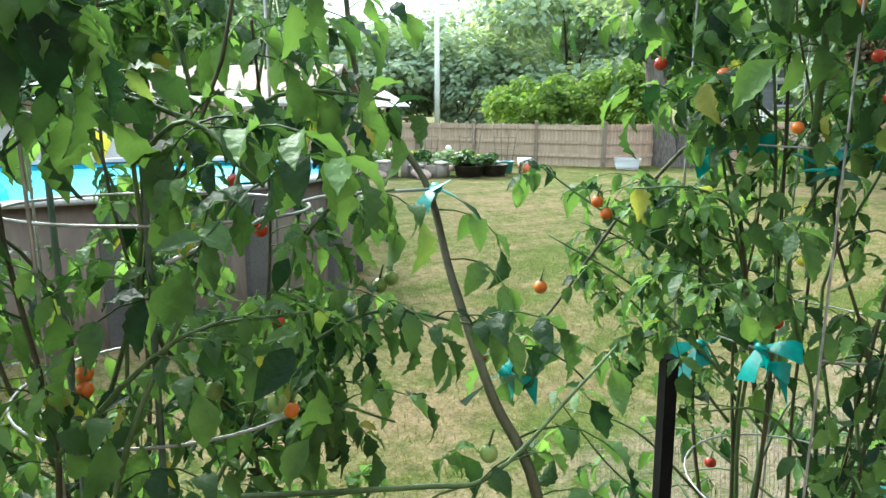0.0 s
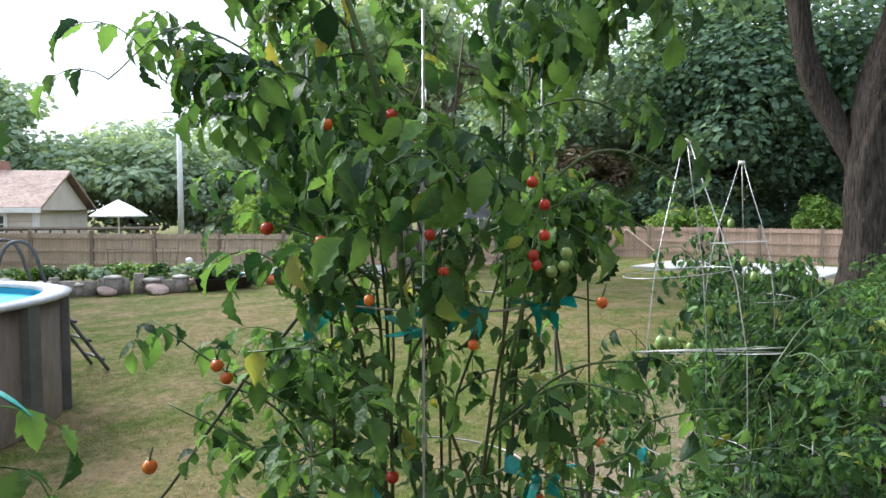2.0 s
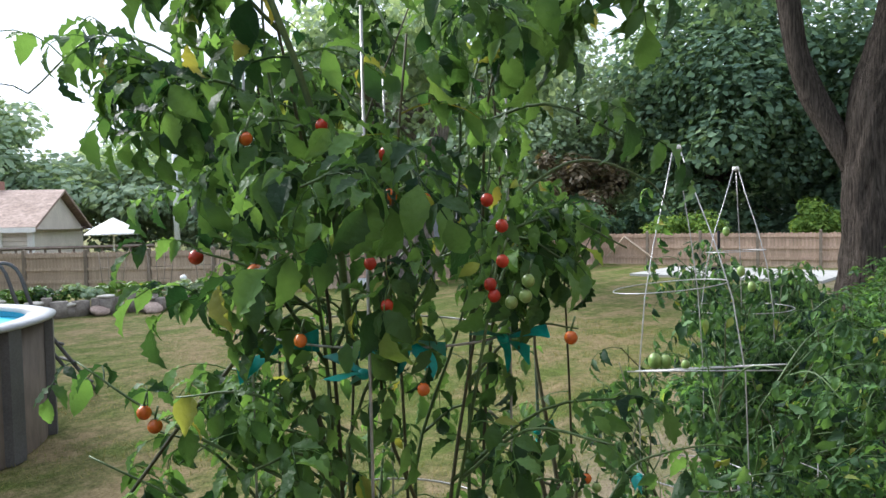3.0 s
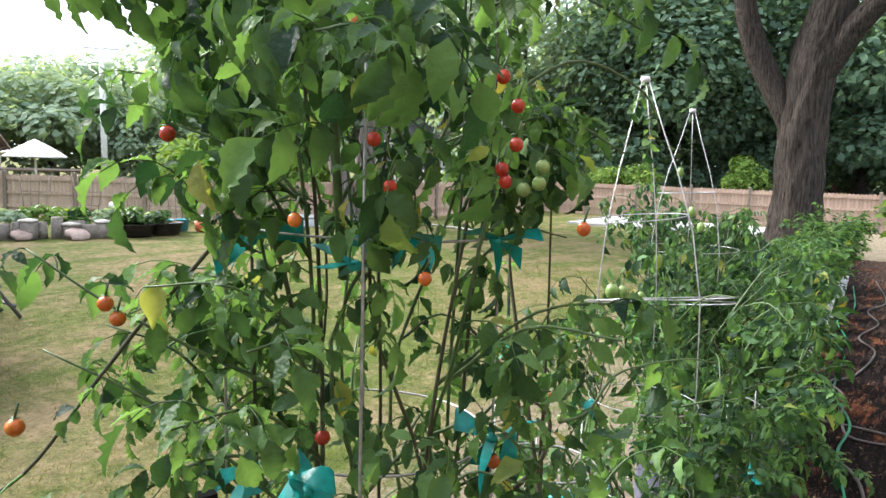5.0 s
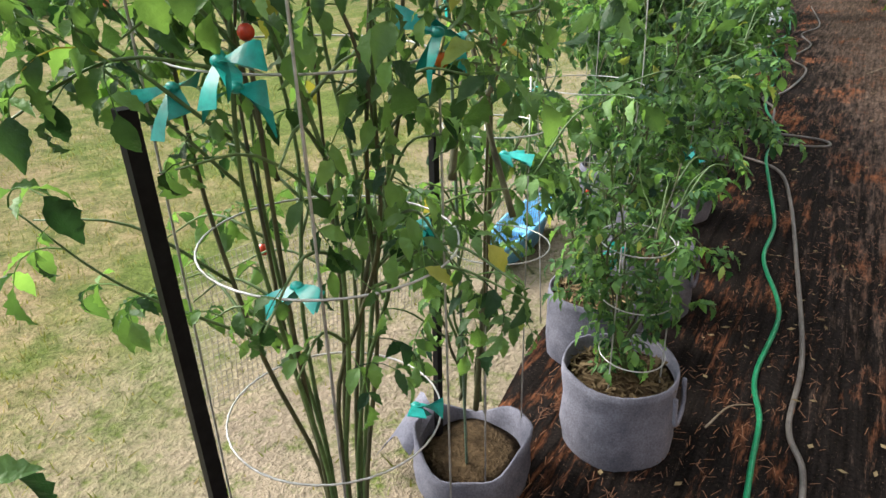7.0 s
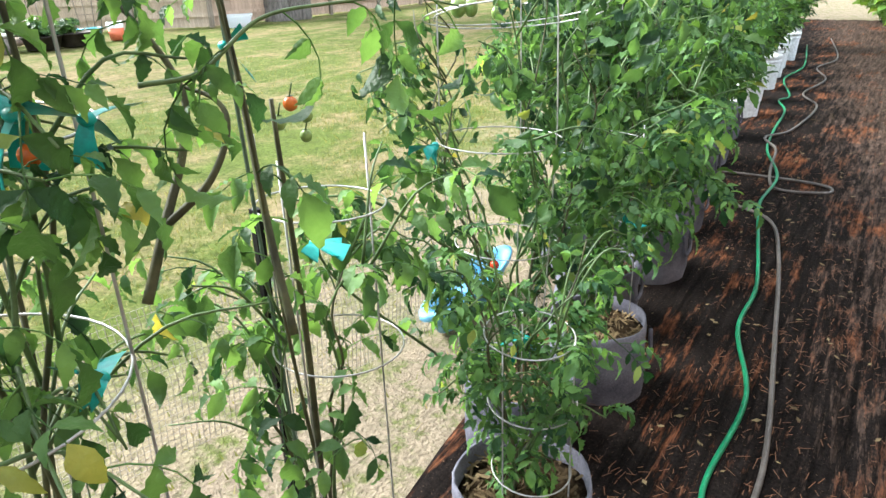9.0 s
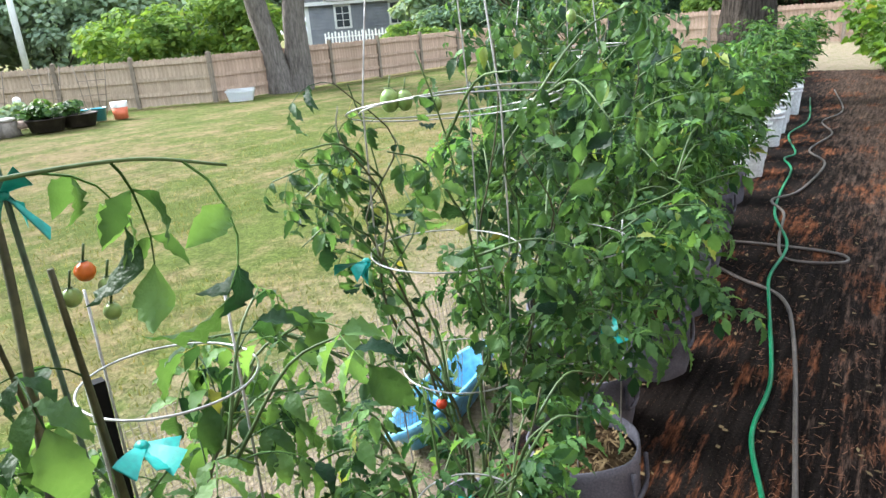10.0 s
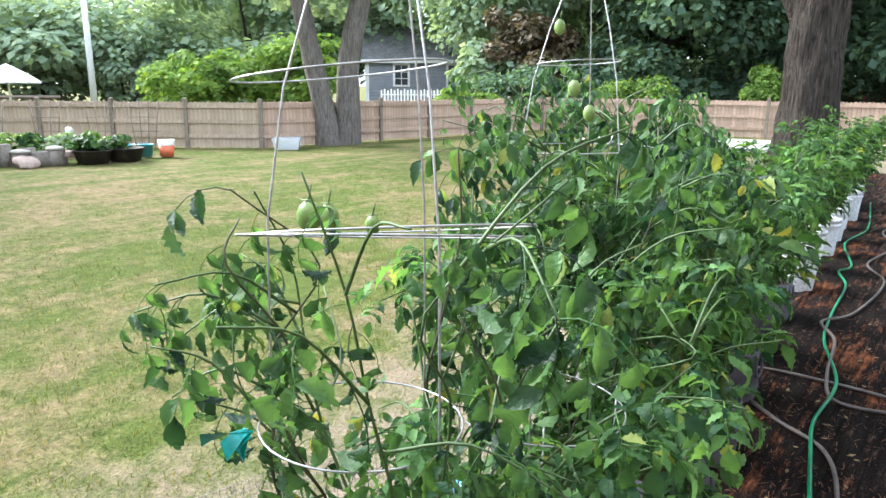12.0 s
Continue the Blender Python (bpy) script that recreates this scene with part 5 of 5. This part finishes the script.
p4 = bush("leafy tomato plant beside a wire cage", (-0.64, 4.46, 0.26), 1.5, 0.3, 9, 320, "roma", 27, cage_r=0.14, cage_top=0.7, low=0.3, parts=200, branches=4, density=0.8, scale=(0.5, 1.0), tilt=(-1.0, 0.1))
p5 = bush("tall caged plum tomato plant with green fruit", (-0.92, 4.95, 0.26), 1.75, 0.36, 10, 330, "roma", 28, cage_r=0.2, cage_top=1.1, low=0.4, parts=100, branches=4, density=0.9, tilt=(-1.25, -0.1), scale=(0.5, 1.0))
for k, (x, y, kind, h) in enumerate(((-0.56, 5.05, "pepper", 1.4), (-0.64, 5.75, "pale", 1.2), (-1.0, 5.65, "roma", 1.85), (-0.74, 6.5, "pepper", 1.2), (-1.08, 6.35, "roma", 1.45), (-0.82, 7.25, "pale", 1.2), (-1.15, 7.1, "roma", 1.4), (-0.9, 8.05, "pepper", 1.2))):
    bush("bushy green " + ("pepper" if kind == "pepper" else "tomato") + " plant crowding the row of grow bags", (x - 0.04, y, 0.26), h, 0.27, 8, 430 if kind != "pepper" else 620, kind, 60 + k, name="pepper_plant" if kind == "pepper" else "tomato_plant", cage_r=0.15, cage_top=0.5, low=0.24, branches=6, density=0.35, scale=(0.9, 1.35) if kind == "pepper" else (0.6, 1.1))
for k in range(7):
    y = 9.0 + 0.78 * k
    bush("compact pepper plant growing in a white bucket", (bucket_x(y), y, 0.31), 1.25, 0.27, 8, 620, "pepper", 80 + k, name="pepper_plant", cage_r=0.12, cage_top=0.45, low=0.44, branches=5, density=0.5, scale=(0.8, 1.25))

# cages
def legs_of(c, r, top, n=4, spin=0.4, base_r=None, apex=None):
    out = []
    for k in range(n):
        a = spin + k * 2 * math.pi / n
        p = [(c[0] + (base_r or r) * math.cos(a), c[1] + (base_r or r) * math.sin(a), 0.05), (c[0] + r * math.cos(a), c[1] + r * math.sin(a), top)]
        if apex:
            p.append((apex[0] + 0.01 * math.cos(a), apex[1] + 0.01 * math.sin(a), apex[2]))
        out.append(p)
    return out


cage("galvanised wire cage round the tall cherry tomato", (-0.57, 2.03, 0.1), [(0.75, 0.2, 0.02, -0.03), (1.12, 0.21, 0.06, -0.04), (1.40, 0.21, -0.03, 0.04), (1.757, 0.21, -0.02, 0.02)], legs_of((-0.57, 2.02), 0.225, 2.25, 4, 5.45))
cage("wire cage with inverted legs tied to a point", (-0.62, 3.6, 0.1), [(0.7, 0.17, 0, 0), (1.05, 0.19, 0, -0.05), (1.40, 0.26, 0.02, 0.0, 0.14, -0.15), (1.41, 0.25, 0.03, 0.02, 0.17, -0.12), (1.69, 0.2, -0.12, 0.035, 0.1, 0.08)], legs_of((-0.64, 3.62), 0.2, 1.42, 3, 3.9, 0.15, (-0.776, 3.795, 2.22)))
cage("wire cage with inverted legs tied to a point", (-0.93, 4.97, 0.1), [(0.7, 0.18, 0, 0), (1.1, 0.22, 0, 0), (1.45, 0.27, 0, 0), (1.75, 0.15, -0.03, 0.05)], legs_of((-0.93, 4.97), 0.2, 1.45, 3, 3.9, 0.16, (-0.99, 5.12, 2.21)))
cage("short wire cage round the lanky tomato", (-0.62, 2.66, 0.1), [(0.8, 0.14, 0.06, 0.05), (1.12, 0.13, 0.05, 0.05)], legs_of((-0.58, 2.68), 0.13, 1.25, 3, 1.0))
cage("small wire rings over the seedling", (-0.28, 3.05, 0.1), [(0.36, 0.1, 0.03, -0.02), (0.55, 0.11, 0.02, 0.0), (0.72, 0.11, 0.0, 0.02)], legs_of((-0.26, 3.05), 0.1, 0.74, 3, 0.2))
cage("wire cage among the leafy row", (-0.5, 4.0, 0.1), [(0.62, 0.17, 0, 0), (0.95, 0.2, 0, 0)], legs_of((-0.5, 4.0), 0.18, 1.0, 4, 0.6))
cage("wire cage round the cherry tomato by the pool", (-0.74, 0.98, 0.1), [(0.9, 0.2, 0, -0.08), (1.46, 0.2, 0.0, -0.05), (1.7, 0.19, -0.02, -0.05)], legs_of((-0.76, 0.88), 0.2, 2.3, 3, 1.6))
for x, y, z in ((-0.776, 3.795, 2.2), (-0.99, 5.12, 2.19)):
    solo("cable_tie", Build().lathe([(0.016, 0), (0.02, 0.008), (0.016, 0.02)], 10, (x, y, z)), MAT_WHITE, "white cable tie holding wire legs together", "cable tie", group="cable ties")

stake(-0.657, 1.775, 1.37, 0.018, lean=(-0.02, -0.01))
stake(-0.73, 2.68, 1.09, 0.014, lean=(0.02, 0.0))
stake(-0.617, 2.57, 1.62, 0.004, MAT_GREEN_STAKE, "thin green plant stake", lean=(-0.02, -0.03), sides=8)
stake(-0.744, 0.802, 1.82, 0.004, MAT_GREEN_STAKE, "thin green plant stake", lean=(-0.3, 0), sides=8)
stake(-0.591, 0.896, 1.845, 0.004, MAT_GREEN_STAKE, "thin green plant stake", lean=(-0.2, 0.06), sides=8)

for k, p in enumerate(((-0.473, 1.90, 1.757), (-0.485, 1.796, 1.44), (-0.352, 2.085, 1.44), (-0.617, 2.57, 1.437), (-0.49, 2.6, 1.09), (-0.69, 1.3, 1.71), (-0.5, 1.3, 1.49), (-0.42, 1.93, 1.77), (-0.38, 2.12, 1.75), (-0.62, 1.83, 1.75), (-0.41, 2.13, 1.1), (-0.45, 1.84, 1.12), (-0.4, 2.05, 0.78), (-0.3, 3.9, 0.72), (-0.74, 3.38, 1.06), (-0.35, 3.2, 0.62), (-0.5, 1.83, 1.4), (-0.66, 1.86, 1.38), (-0.36, 2.16, 1.42), (-0.44, 1.86, 1.73))):
    tie(p, 700 + k, 1.15)

solo("support_wire", Build().tube(spline([(-0.5, 0.9, 1.68), (-0.565, 0.983, 1.693), (-0.642, 1.101, 1.714), (-0.715, 1.312, 1.705)], 5), 0.0024, 6), MAT_WIRE, "bent galvanised wire tied to a stem", "wire")
shoot(p0, [(-0.7, 0.95, 1.3), (-0.44, 1.14, 1.4), (-0.41, 1.225, 1.407), (-0.425, 1.359, 1.48), (-0.439, 1.436, 1.52)], 0.004, "cherry", 39, 5)
shoot(p0, [(-0.62, 0.8, 1.2), (-0.5, 0.85, 1.5), (-0.62, 1.0, 1.75), (-0.7, 1.1, 2.1)], 0.004, "cherry", 40, 8)

# fruit
for root, p, r, mt, lab, tall in (
        (p1, (-0.52, 1.995, 2.06), 0.016, MAT_RED, "ripe red cherry tomato", 1.1), (p1, (-0.545, 1.97, 2.075), 0.016, MAT_ORANGE, "orange cherry tomato", 1.15),
        (p1, (-0.51, 1.99, 1.99), 0.015, MAT_ORANGE, "orange cherry tomato", 1.1), (p1, (-0.47, 2.03, 1.985), 0.014, MAT_ORANGE, "orange cherry tomato", 1.1),
        (p1, (-0.787, 1.57, 1.5), 0.015, MAT_ORANGE, "orange cherry tomato", 1.0), (p1, (-0.595, 1.787, 1.877), 0.016, MAT_ORANGE, "orange cherry tomato", 1.0),
        (p1, (-0.56, 1.80, 1.875), 0.015, MAT_ORANGE, "orange cherry tomato", 1.0), (p1, (-0.79, 1.70, 1.65), 0.014, MAT_ORANGE, "orange cherry tomato", 1.0),
        (p1, (-0.775, 1.71, 1.628), 0.014, MAT_ORANGE, "orange cherry tomato", 1.0),
        (p1, (-0.247, 1.909, 1.975), 0.0102, MAT_RED, "ripe red cherry tomato", 1.05),
        (p1, (-0.232, 1.920, 1.941), 0.0102, MAT_RED, "ripe red cherry tomato", 1.05),
        (p1, (-0.232, 1.920, 1.895), 0.0102, MAT_RED, "ripe red cherry tomato", 1.05),
        (p1, (-0.245, 1.910, 1.865), 0.0102, MAT_RED, "ripe red cherry tomato", 1.05),
        (p1, (-0.241, 1.913, 1.850), 0.0102, MAT_RED, "ripe red cherry tomato", 1.05),
        (p1, (-0.346, 1.820, 1.840), 0.0102, MAT_RED, "ripe red cherry tomato", 1.05),
        (p1, (-0.360, 1.805, 1.896), 0.0102, MAT_RED, "ripe red cherry tomato", 1.05),
        (p1, (-0.205, 1.939, 1.869), 0.0102, MAT_UNRIPE, "unripe green cherry tomato", 1.05),
        (p1, (-0.208, 1.937, 1.849), 0.0102, MAT_UNRIPE, "unripe green cherry tomato", 1.05),
        (p1, (-0.223, 1.926, 1.841), 0.0102, MAT_UNRIPE, "unripe green cherry tomato", 1.05),
        (p1, (-0.160, 1.968, 1.795), 0.0102, MAT_ORANGE, "orange cherry tomato", 1.05),
        (p1, (-0.419, 1.735, 1.799), 0.0102, MAT_ORANGE, "orange cherry tomato", 1.05),
        (p1, (-0.397, 1.762, 2.074), 0.0102, MAT_RED, "ripe red cherry tomato", 1.05),
        (p1, (-0.453, 1.686, 2.057), 0.0102, MAT_ORANGE, "orange cherry tomato", 1.05),
        (p1, (-0.314, 1.852, 1.728), 0.0102, MAT_ORANGE, "orange cherry tomato", 1.05),
        (p1, (-0.35, 2.09, 1.4), 0.014, MAT_ORANGE, "orange cherry tomato", 1.0), (p1, (-0.52, 1.88, 1.46), 0.014, MAT_RED, "ripe red cherry tomato", 1.0),
        (p1, (-0.857, 2.167, 0.95), 0.017, MAT_RED, "ripe red cherry tomato", 1.0), (p1, (-0.7, 1.75, 1.9), 0.014, MAT_RED, "ripe red cherry tomato", 1.0),
        (p0, (-0.749, 1.037, 1.771), 0.0105, MAT_RED, "ripe red cherry tomato", 1.05), 
        (p0, (-0.719, 1.014, 1.733), 0.0105, MAT_RED, "ripe red cherry tomato", 1.05), 
        (p0, (-0.660, 1.021, 1.687), 0.0105, MAT_RED, "ripe red cherry tomato", 1.05), 
        (p0, (-0.656, 1.031, 1.676), 0.0105, MAT_RED, "ripe red cherry tomato", 1.05), 
        (p0, (-0.617, 1.009, 1.582), 0.0105, MAT_RED, "ripe red cherry tomato", 1.05), 
        (p0, (-0.629, 1.030, 1.570), 0.0105, MAT_RED, "ripe red cherry tomato", 1.05), 
        (p0, (-0.624, 1.039, 1.562), 0.0105, MAT_RED, "ripe red cherry tomato", 1.05), 
        (p0, (-0.547, 0.818, 1.563), 0.0105, MAT_ORANGE, "orange cherry tomato", 1.05), 
        (p0, (-0.541, 0.817, 1.549), 0.0105, MAT_ORANGE, "orange cherry tomato", 1.05), 
        (p0, (-0.485, 0.997, 1.517), 0.013, MAT_UNRIPE, "unripe green cherry tomato", 1.05), 
        (p0, (-0.496, 1.015, 1.501), 0.0105, MAT_ORANGE, "orange cherry tomato", 1.05), 
        (p0, (-0.678, 1.220, 1.585), 0.013, MAT_UNRIPE, "unripe green cherry tomato", 1.05), 
        (p0, (-0.682, 1.204, 1.575), 0.013, MAT_UNRIPE, "unripe green cherry tomato", 1.05), 
        (p0, (-0.570, 0.947, 1.510), 0.013, MAT_UNRIPE, "unripe green cherry tomato", 1.05), 
        (p0, (-0.538, 1.322, 1.517), 0.0105, MAT_RED, "ripe red cherry tomato", 1.05), 
        (p0, (-0.547, 1.295, 1.497), 0.0105, MAT_ORANGE, "orange cherry tomato", 1.05), 
        (p0, (-0.422, 1.228, 1.428), 0.013, MAT_UNRIPE, "unripe green cherry tomato", 1.05), 
        (pm, (-0.494, 2.586, 1.346), 0.015, MAT_ORANGE, "ripening cherry tomato", 1.0), (pm, (-0.51, 2.57, 1.315), 0.015, MAT_UNRIPE, "unripe green cherry tomato", 1.0),
        (pm, (-0.475, 2.6, 1.325), 0.014, MAT_UNRIPE, "unripe green cherry tomato", 1.0), (pm, (-0.48, 2.6, 1.29), 0.013, MAT_UNRIPE, "unripe green cherry tomato", 1.0),
        (p2, (-0.53, 3.35, 0.735), 0.016, MAT_RED, "ripe red cherry tomato", 1.0), (p2, (-0.765, 3.565, 1.422), 0.029, MAT_UNRIPE, "large unripe plum tomato", 1.25),
        (p2, (-0.733, 3.585, 1.42), 0.024, MAT_UNRIPE, "large unripe plum tomato", 1.35), (p2, (-0.69, 3.66, 1.4), 0.018, MAT_UNRIPE, "large unripe plum tomato", 1.3),
        (p5, (-0.86, 4.8, 1.66), 0.024, MAT_UNRIPE, "large unripe plum tomato", 1.4), (p5, (-0.82, 4.84, 1.58), 0.024, MAT_UNRIPE, "large unripe plum tomato", 1.4),
        (p5, (-0.95, 4.85, 1.86), 0.022, MAT_UNRIPE, "large unripe plum tomato", 1.4), (p4, (-0.55, 4.3, 1.0), 0.04, MAT_DARK_FRUIT, "dark green glossy fruit", 1.1)):
    fruit(root, p, r, mt, lab, tall)

# hoses
def hose(name, pts, r, mat, label):
    return solo(name, Build().tube(spline(pts, 8), r, 10), mat, label, "hose")


hose("green_hose", [(0.3, 0.9, 0.02), (0.22, 2.2, 0.02), (0.16, 2.8, 0.02), (0.14, 3.1, 0.02), (0.13, 3.34, 0.02), (0.08, 3.6, 0.02), (0.1, 4.13, 0.02), (-0.03, 4.64, 0.02), (-0.04, 5.13, 0.02), (-0.18, 5.96, 0.02), (-0.24, 6.37, 0.03), (-0.23, 6.95, 0.04), (-0.42, 7.72, 0.02), (-0.48, 8.38, 0.02), (-0.52, 9.3, 0.02), (-0.65, 9.8, 0.02), (-0.59, 10.12, 0.02), (-0.8, 11.2, 0.02), (-0.72, 12.3, 0.02), (-0.95, 14.5, 0.02)], 0.0098, MAT_HOSE_GREEN, "bright green garden hose winding along the fabric")
hose("grey_hose", [(0.4, 0.9, 0.02), (0.36, 2.4, 0.02), (0.3, 2.9, 0.02), (0.28, 3.15, 0.02), (0.22, 3.35, 0.02), (0.22, 3.8, 0.02), (0.13, 4.56, 0.02), (-0.01, 5.58, 0.02), (-0.14, 6.08, 0.02), (-0.41, 6.3, 0.02), (-0.68, 6.6, 0.02), (-0.65, 6.93, 0.02), (-0.25, 6.97, 0.02), (0.08, 6.92, 0.02), (0.1, 6.76, 0.02), (-0.2, 6.72, 0.02), (-0.3, 7.1, 0.03), (-0.36, 7.73, 0.03), (-0.5, 8.1, 0.03), (-0.35, 8.5, 0.02), (-0.27, 9.62, 0.02), (-0.48, 10.3, 0.02), (-0.36, 11.3, 0.02), (-0.55, 12.2, 0.02), (-0.4, 13.2, 0.02), (-0.7, 15.5, 0.02)], 0.010, MAT_HOSE_GREY, "grey garden hose looping beside the green one")

# low wire mesh and the blue toy
mesh_root = thing("wire_netting", "low rusty wire netting behind the grow bags", "netting", (-1.6, 2.6, 0))
A, B, H = Vector((-1.62, 2.4, 0)), Vector((-1.12, 4.3, 0)), 0.58
b = Build()
for k in range(96):
    p = A.lerp(B, k / 95)
    b.tube([p, p + Vector((0.03, 0, H * 0.5)), p + Vector((0.0, 0, H))], 0.0013, 3, False)
part("upright_wire", b, MAT_MESH, mesh_root, kind="stuff")
b = Build()
for k in range(24):
    z = H * k / 23
    b.tube([A.lerp(B, q / 8) + Vector((0.03 * math.sin(math.pi * z / H), 0, z)) for q in range(9)], 0.0009, 3, False)
part("cross_wire", b, MAT_MESH, mesh_root, kind="stuff")
toy = thing("toy_boat", "light blue plastic trough lying on bare soil", "toy", (-1.2, 4.3, 0))
m = Matrix.Translation((-1.2, 4.32, -0.02)) @ Matrix.Rotation(0.06, 4, "Z") @ Matrix.Diagonal((0.24, 1.0, 0.75, 1))
b = Build().lathe([(0.3, 0), (0.4, 0.16), (0.44, 0.17), (0.44, 0.2), (0.38, 0.2), (0.29, 0.05), (0.001, 0.05)], 28)
b.v = [tuple(m @ Vector(p)) for p in b.v]
part("hull", b, MAT_BLUE_TOY, toy)
part("seat", Build().box((-1.28, 4.25, 0.06), (-1.12, 4.35, 0.085)), MAT_BLUE_TOY, toy, smooth=False)

# right-hand side of the path
for k, (x, y, r, h) in enumerate(((1.12, 9.4, 0.42, 0.34), (1.3, 10.6, 0.4, 0.36), (0.75, 12.2, 0.36, 0.36))):
    pl = thing("planter", "large dark round planter with squash vines", "planter", (x, y, 0.004), group="squash planters")
    part("tub", Build().lathe(pot(r * 0.8, r, h), 30, (x, y, 0.004)), MAT_PLANTER, pl)
    part("soil", Build().lathe([(r * 0.9, h * 0.8), (0.004, h * 0.84)], 20, (x, y, 0.004)), MAT_SOIL, pl)
    bush("sprawling squash plant with broad yellow-green leaves", (x, y, h * 0.8), 0.95, 0.62, 9, 170, "squash", 90 + k, name="squash_plant", cage_r=0.3, cage_top=0.4, low=0.3, branches=5, density=0.3, scale=(0.8, 1.4), group="squash plants")
for k, (x, y) in enumerate(((0.7, 6.95), (0.72, 7.35), (1.08, 6.6))):
    bk = bucket(x, y, 0.16, 0.27, MAT_BUCKET_BLUE)
    tagged(bk, "pale bluish plastic pail holding a seedling", "bucket", "pails beside the path")
    bush("young squash seedling in a pale pail", (x, y, 0.22), 0.5, 0.24, 4, 16, "squash", 95 + k, name="squash_plant", cage_r=0.06, cage_top=0.3, low=0.24, branches=2, density=0.3, scale=(0.45, 0.8), group="squash plants")
for k, (x, y, h) in enumerate(((0.55, 14.4, 1.1), (0.25, 16.4, 1.3), (-0.1, 18.6, 1.35))):
    bush("tall yellow-green squash plant at the end of the path", (x, y, 0.02), h, 0.7, 10, 240, "squash", 120 + k, name="squash_plant", cage_r=0.35, cage_top=0.4, low=0.15, branches=6, density=0.3, scale=(0.9, 1.6), group="squash plants")
tree("light green shrub at the end of the path", (0.9, 19.5, 0), 0.1, 1, (0.9, 19.5, 0.9), (1.6, 1.2, 0.9), MAT_TREE_LIGHT, 3000, 0.13, 47, 20, name="shrub", trunk=False)
tree("light green shrub at the end of the path", (3.2, 16.5, 0), 0.1, 1, (3.2, 16.5, 0.9), (1.6, 2.2, 1.0), MAT_TREE_LIGHT, 3000, 0.13, 48, 20, name="shrub", trunk=False)

# litter on the fabric
rng = random.Random(1234)
b = Build()
for _ in range(12000):
    y = rng.uniform(2.2, 12) if rng.random() < 0.75 else rng.uniform(2.2, 6)
    x = rng.uniform(row_x(y) - 0.3, 2.4)
    if noise.noise(Vector((x * 1.6, y * 0.5, 2))) < rng.uniform(-0.35, 0.3):
        continue
    a = rng.gauss(1.57, 0.7)
    d = Vector((math.cos(a), math.sin(a), rng.uniform(-0.05, 0.05))) * rng.uniform(0.008, 0.024)
    p = Vector((x, y, rng.uniform(0.018, 0.028)))
    w = Vector((-d.y, d.x, 0)).normalized() * 0.0011
    b.add([p - d - w, p - d + w, p + d + w, p + d - w], [(0, 1, 2, 3)])
solo("needles", b, MAT_NEEDLE, "rusty pine needles scattered over the fabric", "needles", kind="stuff", smooth=False)
b = Build()
for _ in range(500):
    y = rng.uniform(2.2, 9)
    x = rng.uniform(row_x(y) - 0.2, 2.2)
    a = rng.uniform(0, 6.28)
    p, k = Vector((x, y, rng.uniform(0.022, 0.03))), rng.uniform(0.006, 0.022)
    d = Vector((math.cos(a), math.sin(a), 0.2)) * k
    w = Vector((-d.y, d.x, 0.1 * k)) * 0.5
    b.add([p - d, p + w, p + d, p - w], [(0, 1, 2), (0, 2, 3)])
solo("dry_leaves", b, MAT_CHIP, "dry leaf crumbs scattered over the fabric", "leaf litter", kind="stuff", smooth=False)
for k, pts in enumerate((((-0.02, 3.2, 0.03), (0.03, 3.32, 0.05), (0.1, 3.4, 0.03)), ((0.5, 3.75, 0.03), (0.6, 3.78, 0.035), (0.72, 3.77, 0.03)), ((0.3, 9.6, 0.03), (0.42, 9.8, 0.06), (0.5, 10.1, 0.03)))):
    solo("twig", Build().tube(spline(pts, 5), [0.0042 - 0.00025 * q for q in range(11)], 5), MAT_TWIG, "pale dry twig lying on the fabric", "twig", group="twigs on the path")

# grass blades near the row
rng = random.Random(4321)
b = Build()
for _ in range(46000):
    y = rng.uniform(0.5, 13)
    x = row_x(y) - 0.55 - abs(rng.gauss(0, 1)) * 4.2
    bare = max(0.0, 1 - abs(x - row_x(y) + 0.55) / 1.9)
    if rng.random() < bare * 0.9 or noise.noise(Vector((x * 0.8, y * 0.8, 3))) < rng.uniform(-0.5, 0.1) or math.hypot(x - PC.x, y - PC.y) < PR:
        continue
    p = Vector((x, y, -0.05 + 0.01))
    a, h = rng.uniform(0, 6.28), rng.uniform(0.02, 0.05)
    w = Vector((math.cos(a), math.sin(a), 0)) * rng.uniform(0.002, 0.005)
    l = Vector((rng.gauss(0, 0.5), rng.gauss(0, 0.5), 1)) * h
    b.add([p - w, p + w, p + l], [(0, 1, 2)])
solo("grass", b, MAT_GRASS, "short dry grass blades of the lawn", "grass", kind="stuff", smooth=False)
